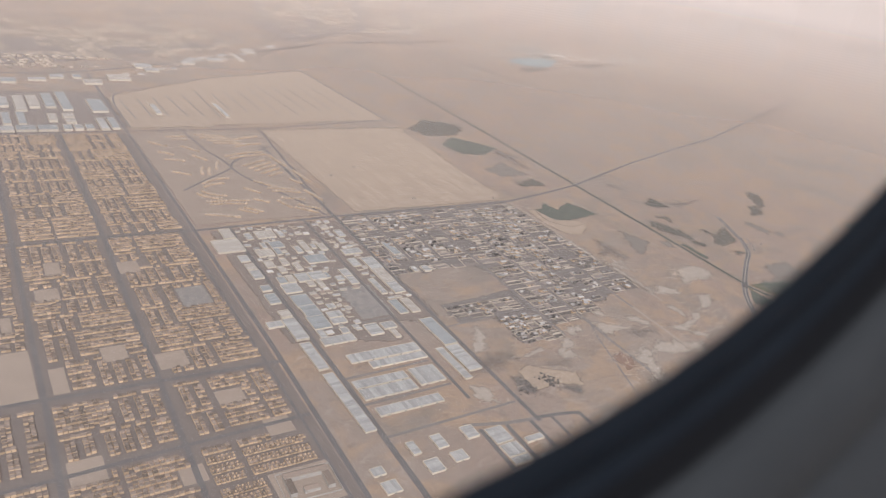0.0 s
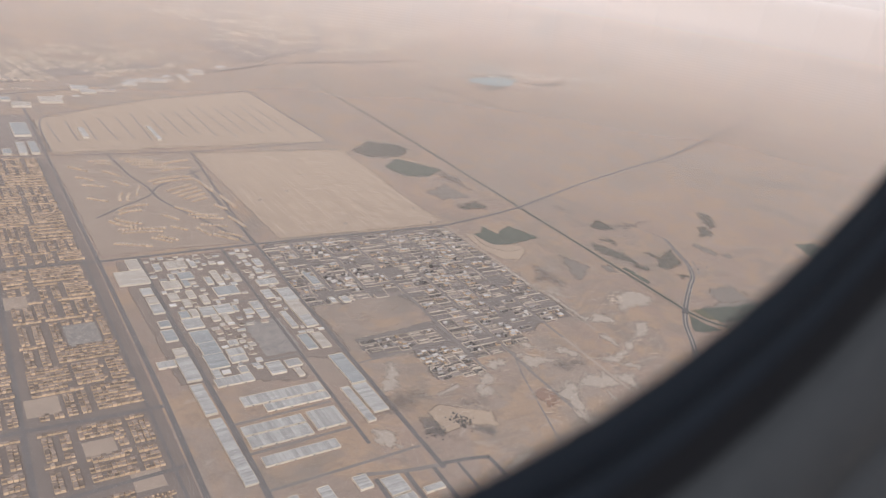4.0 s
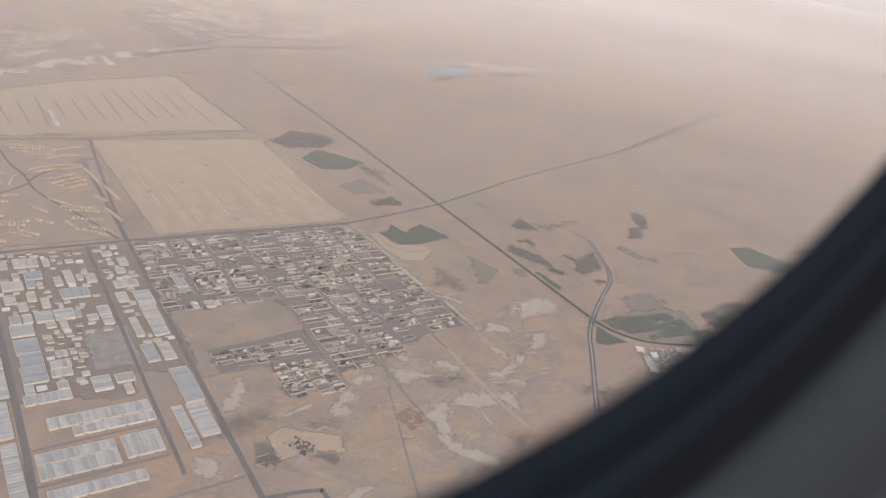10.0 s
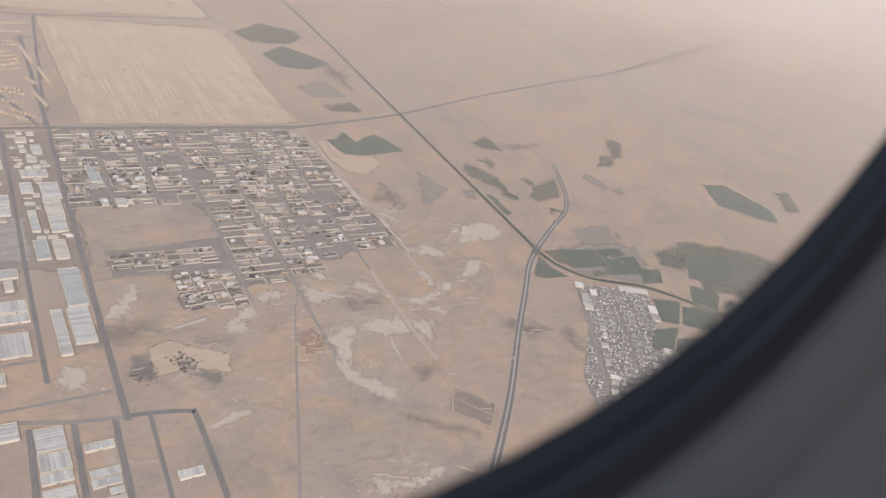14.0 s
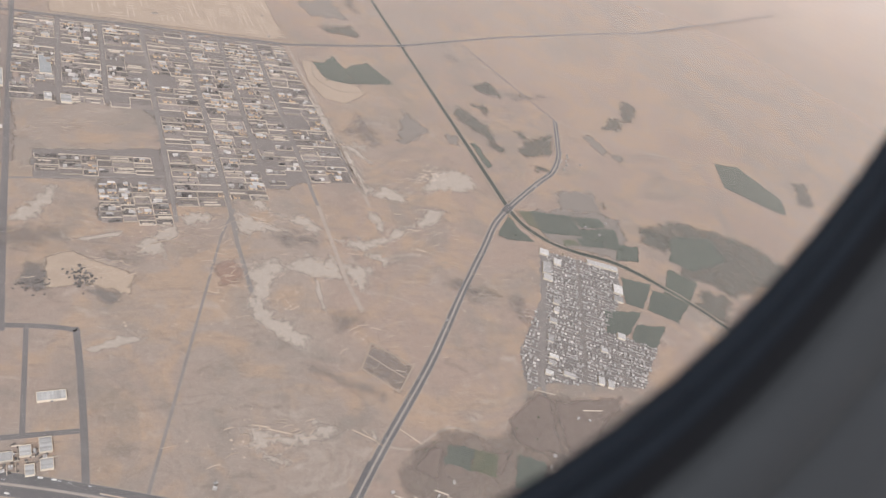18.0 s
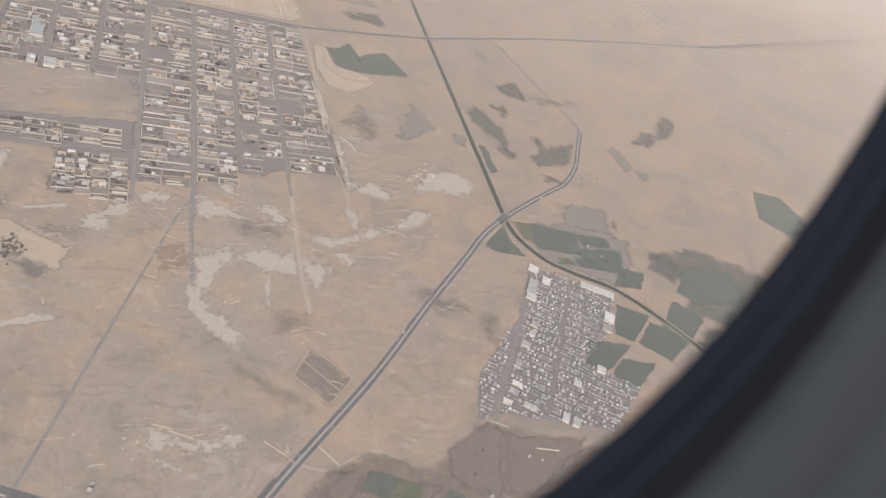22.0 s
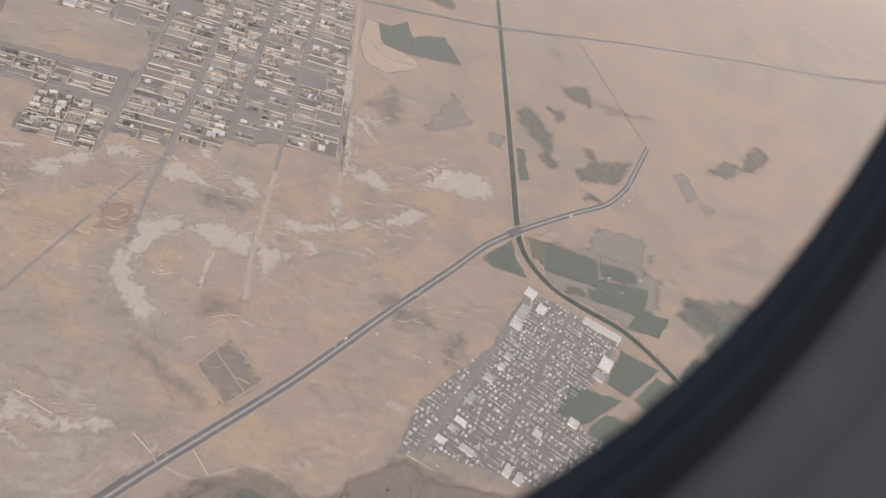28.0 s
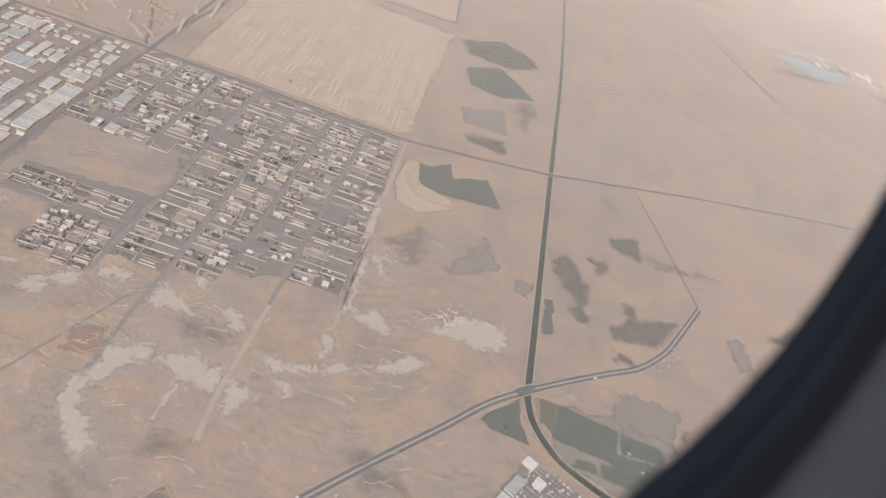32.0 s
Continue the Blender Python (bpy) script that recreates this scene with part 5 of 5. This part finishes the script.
# ---- village by the canal ----
rng = random.Random(71)
VILLAGE = [(262, -676), (330, -704), (392, -738), (352, -802), (300, -842), (271, -864), (345, -912), (264, -980), (112, -948), (70, -956), (94, -892), (194, -788), (228, -728)]
patch("ground_village", ragged(VILLAGE, 2, 12, 8), 0.07, M_VILLAGE, "grey trodden earth of a village")
VILLAGE_HOUSES = house_meshes(12, M_GREY_WALL, M_SHED_ONE, (2.4, 4.6), (2.0, 3.4), 72, 0.3)
VT = 58.5
vc, vs_ = math.cos(radians(VT)), math.sin(radians(VT))
vwalls, vsheds = Soup(), Soup()
village = []
row = 0
v = -12.0
while v < 330:
    u = -130.0
    while u < 190:
        x, y = 262 - v * vc + u * vs_, -682 - v * vs_ - u * vc
        step = rng.uniform(4.2, 7.5)
        if inside(x, y, VILLAGE) and abs(u) > 6 and abs(u - 66) > 3.5:
            r = rng.random()
            if r < 0.30:
                village.append((x + rng.uniform(-1, 1), y + rng.uniform(-1, 1)))
            elif r < 0.58:
                vsheds.box(x, y, 0.06, rng.uniform(1.4, 4.5), rng.uniform(1.2, 3), rng.uniform(1.4, 2.6), VT - 90 + rng.uniform(-4, 4))
            if r > 0.55:
                vwalls.box(x, y, 0.06, step * 1.1, 0.6, rng.uniform(1, 1.8), VT - 90)
            if rng.random() < 0.2:
                vwalls.box(x, y, 0.06, 0.5, rng.uniform(6, 11), rng.uniform(1, 1.8), VT - 90)
        u += step
    v += 5.6 if row % 2 else 8.4
    row += 1
rng.shuffle(village)
for x, y in village[:280]:
    house("village_house", x, y, VT - 90 + rng.choice((0, 90, 180)) + rng.uniform(-3, 3), VILLAGE_HOUSES[rng.randrange(12)], "small whitewashed village house with a flat roof", "village houses")
for x, y in village[280:]:
    vsheds.box(x, y, 0.06, rng.uniform(1.6, 4), rng.uniform(1.6, 3.5), rng.uniform(1.6, 2.8), VT - 90)
vsheds.object("village_sheds", [M_SHED], "pale little sheds between village houses", "sheds", "stuff")
vwalls.object("village_walls", [M_GREY_WALL], "low grey yard walls in the village", "walls", "stuff")
HALLS = [(366, -722, 58, 11, -25), (264, -683, 16, 14, -32), (246, -722, 14, 30, -32), (234, -745, 16, 12, -32), (276, -709, 13, 15, -30), (358, -782, 16, 22, -32), (343, -804, 16, 12, -32), (291, -882, 13, 11, -32), (240, -905, 11, 8, -32),
         (196, -958, 9, 14, -32), (208, -966, 9, 14, -32), (216, -800, 10, 9, -32), (205, -818, 9, 8, -32), (186, -838, 12, 8, -32), (160, -872, 8, 14, -32), (135, -915, 10, 6, -32), (145, -905, 14, 6, -32), (150, -940, 18, 7, -32), (120, -932, 12, 7, -32)]
for x, y, w, d, turn in HALLS:
    ob = thing("village_hall", x, y, 0.05, turn, "low white flat-roofed hall in the village", "hall", "village halls")
    s = Soup()
    s.box(0, 0, 0, w, d, 3.6)
    share("walls", s.mesh("walls", M_FACADE), None, ob)
    s = Soup()
    n = max(1, round(max(w, d) / 6))
    for k in range(n):
        if w > d:
            s.box(-w / 2 + w * (k + 0.5) / n, 0, 3.6, w / n - 0.12, d + 0.5, 0.5, 0, 0, 0.05)
        else:
            s.box(0, -d / 2 + d * (k + 0.5) / n, 3.6, w + 0.5, d / n - 0.12, 0.5, 0, 0, 0.05)
    share("roof", s.mesh("roof", M_SHED_ONE), None, ob, "pale sheet roof in panels")

# ---- farm buildings, lone houses, posts in the desert ----
LONE = [(-347, -1018, 5, 4), (-345, -1012, 3, 3), (-95, -1063, 4, 3), (-120, -1075, 8, 3), (-170, -1060, 7, 3), (-180, -1072, 4, 4), (-182, -1083, 3, 4), (-150, -1098, 4, 3), (-66, -1118, 4, 3), (-20, -1102, 5, 3),
        (38, -1070, 6, 4), (52, -1056, 4, 3), (30, -1090, 4, 3), (483, -400, 7, 4), (506, -365, 5, 4), (512, -382, 6, 3), (473, -428, 6, 3), (500, -396, 5, 3), (530, -408, 5, 3), (490, -412, 5, 3), (518, -372, 5, 3), (402, -616, 4, 4), (418, -640, 4, 3), (458, -606, 5, 3), (120, -1010, 6, 4), (135, -1016, 9, 3)]
for x, y, w, d in LONE:
    house("farm_house", x, y, rng.uniform(0, 90), VILLAGE_HOUSES[rng.randrange(12)], "small pale farm building standing alone", "farm buildings")
s = Soup()
for x, y, w, turn in [(-160, -1070, 22, -35), (-140, -1076, 20, -35), (-150, -1084, 18, -35), (-115, -1072, 16, -35), (-105, -1082, 14, -35), (40, -1078, 14, -35), (150, -1002, 30, -10), (95, -962, 30, -25)]:
    s.box(x, y, 0, w, 0.8, 1.5, turn)
s.object("farm_walls", [M_YARD_WALL], "low pale walls of small farm plots", "walls", "stuff")
# sheds, walls and goods of a yard south of the compound
s = Soup()
goods = Soup()
for k in range(22):
    x, y = rng.uniform(-560, -488), rng.uniform(-966, -934)
    if k < 12:
        house("yard_hut", x, y, rng.choice((0, 90)), VILLAGE_HOUSES[rng.randrange(12)], "small pale hut in a crowded compound yard", "compound huts")
    s.box(x + 4, y, 0, rng.uniform(4, 14), 0.5, 1.6, rng.choice((0, 90, -4)))
    for _ in range(5):
        goods.box(x + rng.uniform(-7, 7), y + rng.uniform(-6, 6), 0, rng.uniform(1, 4), rng.uniform(0.8, 2), rng.uniform(0.5, 1.6), rng.uniform(0, 180), 0, 0.1)
s.object("compound_walls", [M_YARD_WALL], "low tan walls of a crowded compound yard", "walls", "stuff")
goods.object("compound_goods", [M_JUNK], "dark stacked goods in a compound yard", "scrap", "stuff")
for x, y, w, dd in ((-489, -940, 11, 17), (-489, -962, 11, 12), (-506, -944, 10, 12), (-503, -966, 8, 12), (-522, -948, 12, 10), (-540, -944, 10, 14), (-495, -1012, 16, 8), (-450, -1030, 12, 8), (-432, -1036, 9, 8)):
    warehouse(x, y, w, dd, M_SHEET, "small pale shed in a crowded yard by the highway", 2.6, 5, "highway yard sheds")
s = Soup()
for x, y, w, turn in ((-175, -984, 30, -41), (-121, -995, 30, -53), (-268, -962, 26, -25), (-285, -952, 20, -20), (-362, -1074, 28, -45), (-336, -1085, 18, 0), (-430, -1010, 40, -25)):
    s.box(x, y, 0, w, 1.0, 0.8, turn, 0, 0.02)
s.object("pale_banks", [M_BERM], "low pale earth banks beside the highway", "banks", "stuff")
# scrap yard and sheds in the desert south-east of the warehouses
s = Soup()
for k in range(70):
    s.box(-440 + rng.gauss(0, 8), -705 + rng.gauss(0, 9), 0, rng.uniform(1, 5), rng.uniform(1, 3), rng.uniform(0.6, 1.8), rng.uniform(0, 180), 0, 0.2)
for k in range(30):
    s.box(-490 + rng.gauss(0, 12), -712 + rng.gauss(0, 12), 0, rng.uniform(1, 6), rng.uniform(1, 2), rng.uniform(0.6, 1.5), rng.uniform(0, 180), 0, 0.2)
s.object("scrap_yard", [M_JUNK], "dark scattered scrap on open desert", "scrap", "stuff")


# ---- spoil heaps and broken ground ----
def heap(s, x, y, r, h, rng):
    n = 9
    ring = [(x + r * rng.uniform(0.7, 1.2) * math.cos(k * 6.283 / n), y + r * rng.uniform(0.7, 1.2) * math.sin(k * 6.283 / n), -0.1) for k in range(n)]
    mid = [(x + r * 0.5 * rng.uniform(0.6, 1.2) * math.cos(k * 6.283 / n), y + r * 0.5 * rng.uniform(0.6, 1.2) * math.sin(k * 6.283 / n), h * rng.uniform(0.5, 0.8)) for k in range(n)]
    s.add(ring + mid + [(x, y, h)], [(k, (k + 1) % n, n + (k + 1) % n, n + k) for k in range(n)] + [(n + k, n + (k + 1) % n, 2 * n) for k in range(n)])


s = Soup()
for cx, cy, sx, sy, count in [(-255, -665, 16, 22, 60), (150, -470, 26, 18, 70), (-220, -740, 60, 50, 60), (-110, -700, 60, 60, 70), (20, -620, 70, 25, 60), (-330, -620, 50, 25, 60), (-230, -600, 60, 20, 60),
                              (-290, -960, 40, 16, 50), (-410, -700, 40, 22, 60), (-380, -790, 30, 8, 25), (60, -760, 90, 70, 80), (-100, -600, 60, 30, 60), (-60, -840, 120, 60, 70), (0, -480, 16, 60, 40), (-560, -720, 40, 20, 30)]:
    for _ in range(count // 2):
        r = rng.uniform(0.5, 2.2)
        heap(s, cx + rng.gauss(0, sx), cy + rng.gauss(0, sy), r, r * rng.uniform(0.25, 0.55), rng)
s.object("spoil_heaps", [M_HEAP], "low heaps of pale dug earth", "heaps", "stuff")
s = Soup()
for _ in range(500):
    x, y = rng.uniform(-450, 480), rng.uniform(-1060, -480)
    r = rng.uniform(0.4, 1.8)
    heap(s, x, y, r, r * rng.uniform(0.15, 0.35), rng)
s.object("mounds", [M_HEAP], "low sandy mounds over the plain", "mounds", "stuff")
s = Soup()
for k in range(34):
    r = rng.uniform(1.3, 2.6)
    heap(s, 145 + rng.uniform(-22, 24), -458 + rng.uniform(-26, 26), r, r * 0.5, rng)
s.object("stone_piles", [M_BERM], "rows of pale stone piles on bare ground", "piles", "stuff")
# berms round the dug enclosure and along tracks
s = Soup()
for pts, w, h in [([(-144, -888), (-116, -848)], 2.2, 0.9), ([(-116, -848), (-74, -894)], 2.2, 0.9), ([(-74, -894), (-109, -931)], 2.2, 0.9), ([(-109, -931), (-144, -888)], 2.2, 0.9), ([(-128, -868), (-92, -912)], 1.5, 0.8), ([(-175, -975), (-158, -1003)], 1.6, 0.8), ([(-355, -646), (-330, -640), (-310, -648)], 2, 0.8),
                  ([(37, -73), (25, -140), (60, -185), (110, -180)], 3, 1.2)]:
    s.strip(smooth(pts, 4), w, 0, h)
s.object("earth_berms", [M_BANK], "long low earth berms", "berms", "stuff")

# thin curved ridges pushed up by digging
rng = random.Random(77)
s = Soup()
for cx, cy, sx, sy, count in [(-268, -705, 14, 20, 26), (-420, -690, 26, 12, 30), (-285, -958, 36, 14, 22), (-110, -705, 60, 40, 30), (30, -620, 60, 30, 26), (-330, -630, 40, 20, 20), (-200, -605, 50, 16, 24), (-95, -870, 40, 40, 18),
                              (140, -480, 40, 20, 24), (40, -330, 30, 70, 20), (120, -760, 50, 40, 20), (-480, -400, 8, 30, 8), (-400, -370, 50, 20, 14)]:
    for _ in range(count):
        x, y, a, q = rng.gauss(cx, sx), rng.gauss(cy, sy), rng.uniform(-0.5, 0.9), rng.uniform(3, 9)
        bend = rng.uniform(-0.35, 0.35) * q
        pts = [(x - q * math.cos(a), y - q * math.sin(a)), (x - bend * math.sin(a), y + bend * math.cos(a)), (x + q * math.cos(a), y + q * math.sin(a))]
        s.strip(smooth(pts, 4), rng.uniform(0.5, 1.1), 0.0, rng.uniform(0.35, 0.8))
s.object("earth_ridges", [M_HEAP], "thin curved ridges of dug orange earth", "ridges", "stuff")

# ---- distant towns ----
FAR_TOWN = [(-1500, 1300), (-763, 1390), (-470, 1600), (-115, 1880), (-160, 2240), (-400, 2260), (-692, 2190), (-1500, 2300)]
FAR_QUARTER = [(8, 3606), (1276, 4174), (2141, 3779), (2189, 3357), (1041, 2401), (555, 2356), (217, 2066), (150, 2500), (314, 3032)]


def far_blocks(name, label, outline, turn, along, across, size, empty, seed):
    """Low blocks on a grid of streets, with gaps."""
    rng = random.Random(seed)
    s = Soup()
    c, q = math.cos(radians(turn)), math.sin(radians(turn))
    cx, cy = sum(p[0] for p in outline) / len(outline), sum(p[1] for p in outline) / len(outline)
    for i in range(-70, 71):
        for j in range(-70, 71):
            u, v = i * along + (i // 4) * along * 0.7, j * across + (j // 3) * across * 0.6
            x, y = cx + u * c - v * q + rng.uniform(-2, 2), cy + u * q + v * c + rng.uniform(-2, 2)
            if inside(x, y, outline) and noise.noise((x / 170, y / 170, seed)) > empty and rng.random() < 0.8:
                s.house(x, y, 0, along * rng.uniform(*size), across * rng.uniform(*size), rng.uniform(3, 7), turn)
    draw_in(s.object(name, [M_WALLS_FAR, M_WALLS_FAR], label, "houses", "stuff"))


far_blocks("distant_town", "hazy distant town of cream blocks", FAR_TOWN, 12, 17, 15, (0.45, 0.8), -0.12, 81)
far_blocks("distant_quarter", "hazy distant grid of low buildings", FAR_QUARTER, 24, 30, 26, (0.35, 0.7), -0.02, 82)
rng = random.Random(83)
draw_in(stain("ground_far_quarter", FAR_QUARTER, 0.05, M_FAR_DUST, "greyish ground of a distant quarter", 160))
s = Soup()
for _ in range(90):
    x, y = rng.gauss(1900, 300), rng.gauss(1930, 60)
    s.house(x, y, 0, rng.uniform(8, 22), rng.uniform(8, 18), rng.uniform(4, 8), rng.uniform(0, 90))
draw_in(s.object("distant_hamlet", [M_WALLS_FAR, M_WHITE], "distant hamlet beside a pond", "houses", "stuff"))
for k, (x, y, rx, ry) in enumerate([(1600, 1900, 220, 70), (1800, 1720, 200, 60), (1350, 1600, 120, 40)]):
    draw_in(stain("ground_far_green", blob(x, y, rx, ry, 20, k + 120, 0.6), 0.05, M_SCRUB_WORN, "dull distant scrub around a pond", 40))


# ---- vehicles ----
def car_meshes():
    s = Soup()
    s.box(0, 0, 0.35, 4.3, 1.75, 0.55, shrink=0.04)
    body = s.mesh("body", M_CAR)
    s = Soup()
    s.box(-0.2, 0, 0.9, 2.4, 1.6, 0.55, shrink=0.25)
    cabin = s.mesh("cabin", M_OPENING)
    s = Soup()
    n = 10
    for e in (-0.1, 0.1):
        s.v += [(0.33 * math.cos(k * 6.283 / n), e, 0.33 + 0.33 * math.sin(k * 6.283 / n)) for k in range(n)]
    s.f = [tuple(range(n)), tuple(range(2 * n - 1, n - 1, -1))] + [(k, (k + 1) % n, n + (k + 1) % n, n + k) for k in range(n)]
    s.m = [0] * len(s.f)
    tyre = s.mesh("wheel", M_TYRE)
    s = Soup()
    s.box(0, 0, 0.2, 0.26, 0.22, 0.26)
    return body, cabin, tyre, s.mesh("rim", M_DOOR)


CAR = car_meshes()
s = Soup()
s.box(-1.0, 0, 0.7, 6.2, 2.4, 2.5)
CARGO = s.mesh("cargo_box", M_WHITE)
s = Soup()
s.box(3.4, 0, 0.6, 1.9, 2.3, 2.0, shrink=0.08)
CAB = s.mesh("cab", M_CAR)


def vehicle(x, y, z, turn, lorry):
    if lorry:
        ob = thing("lorry", x, y, z, turn, "small box lorry on the highway", "lorry", "traffic")
        share("cargo_box", CARGO, None, ob, "pale cargo box")
        share("cab", CAB, None, ob)
    else:
        ob = thing("car", x, y, z, turn, "small car driving on dark asphalt", "car", "traffic")
        share("body", CAR[0], None, ob)
        share("cabin", CAR[1], None, ob, "dark glass cabin")
    ob.scale = (0.55, 0.55, 0.55)
    for px in ((-1.35, 1.35) if not lorry else (-2.8, 3.2)):
        for py in (-0.85, 0.85):
            wheel = share("wheel", CAR[2], None, ob)
            wheel.matrix_basis = pose(px, py * (1.2 if lorry else 1), 0)
            share("rim", CAR[3], None, wheel, "grey steel rim")


def traffic(points, lanes, spacing, z, seed):
    rng = random.Random(seed)
    for i in range(len(points) - 1):
        a, b = Vector(points[i]), Vector(points[i + 1])
        t = (b - a).normalized()
        nrm = Vector((-t.y, t.x))
        k = rng.uniform(0, spacing)
        while k < (b - a).length:
            off = rng.choice(lanes)
            p = a + t * k + nrm * off
            vehicle(p.x, p.y, z, math.degrees(math.atan2(t.y, t.x)) + (0 if off < 0 else 180), rng.random() < 0.22)
            k += rng.uniform(0.35, 1.7) * spacing


traffic([(-246, -1098), (-172, -1017), (-48, -891), (60, -768), (151, -668)], (-3.3, 3.3), 32, 0.225, 3)
traffic([(300, -532), (383, -474), (440, -436)], (-3.6, 3.6), 60, 0.225, 4)
traffic([(-560, -960), (-490, -988), (-412, -1022), (-317, -1066), (-250, -1104), (-177, -1138)], (-10, -6, -3.5, 3.5, 6, 10), 8, 0.265, 6)

# ---- the aircraft window, repeated at every time step along the flight line ----
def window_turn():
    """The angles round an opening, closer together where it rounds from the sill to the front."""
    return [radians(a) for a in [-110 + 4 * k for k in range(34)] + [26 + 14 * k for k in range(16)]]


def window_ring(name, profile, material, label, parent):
    """One moulding of every copy of the window: the profile is (share of the opening's size, metres outward)."""
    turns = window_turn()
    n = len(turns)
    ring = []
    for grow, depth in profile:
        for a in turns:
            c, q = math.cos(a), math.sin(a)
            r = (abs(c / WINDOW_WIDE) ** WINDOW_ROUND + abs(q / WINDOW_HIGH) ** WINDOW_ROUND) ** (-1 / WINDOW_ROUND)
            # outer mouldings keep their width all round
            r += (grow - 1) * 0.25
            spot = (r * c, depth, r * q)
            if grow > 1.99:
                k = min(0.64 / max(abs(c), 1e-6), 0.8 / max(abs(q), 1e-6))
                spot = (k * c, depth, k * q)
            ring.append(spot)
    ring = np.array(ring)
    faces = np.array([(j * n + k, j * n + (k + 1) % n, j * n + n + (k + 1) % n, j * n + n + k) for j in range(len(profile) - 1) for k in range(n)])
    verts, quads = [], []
    # Added copies stand in for the one window that travels with the eye.
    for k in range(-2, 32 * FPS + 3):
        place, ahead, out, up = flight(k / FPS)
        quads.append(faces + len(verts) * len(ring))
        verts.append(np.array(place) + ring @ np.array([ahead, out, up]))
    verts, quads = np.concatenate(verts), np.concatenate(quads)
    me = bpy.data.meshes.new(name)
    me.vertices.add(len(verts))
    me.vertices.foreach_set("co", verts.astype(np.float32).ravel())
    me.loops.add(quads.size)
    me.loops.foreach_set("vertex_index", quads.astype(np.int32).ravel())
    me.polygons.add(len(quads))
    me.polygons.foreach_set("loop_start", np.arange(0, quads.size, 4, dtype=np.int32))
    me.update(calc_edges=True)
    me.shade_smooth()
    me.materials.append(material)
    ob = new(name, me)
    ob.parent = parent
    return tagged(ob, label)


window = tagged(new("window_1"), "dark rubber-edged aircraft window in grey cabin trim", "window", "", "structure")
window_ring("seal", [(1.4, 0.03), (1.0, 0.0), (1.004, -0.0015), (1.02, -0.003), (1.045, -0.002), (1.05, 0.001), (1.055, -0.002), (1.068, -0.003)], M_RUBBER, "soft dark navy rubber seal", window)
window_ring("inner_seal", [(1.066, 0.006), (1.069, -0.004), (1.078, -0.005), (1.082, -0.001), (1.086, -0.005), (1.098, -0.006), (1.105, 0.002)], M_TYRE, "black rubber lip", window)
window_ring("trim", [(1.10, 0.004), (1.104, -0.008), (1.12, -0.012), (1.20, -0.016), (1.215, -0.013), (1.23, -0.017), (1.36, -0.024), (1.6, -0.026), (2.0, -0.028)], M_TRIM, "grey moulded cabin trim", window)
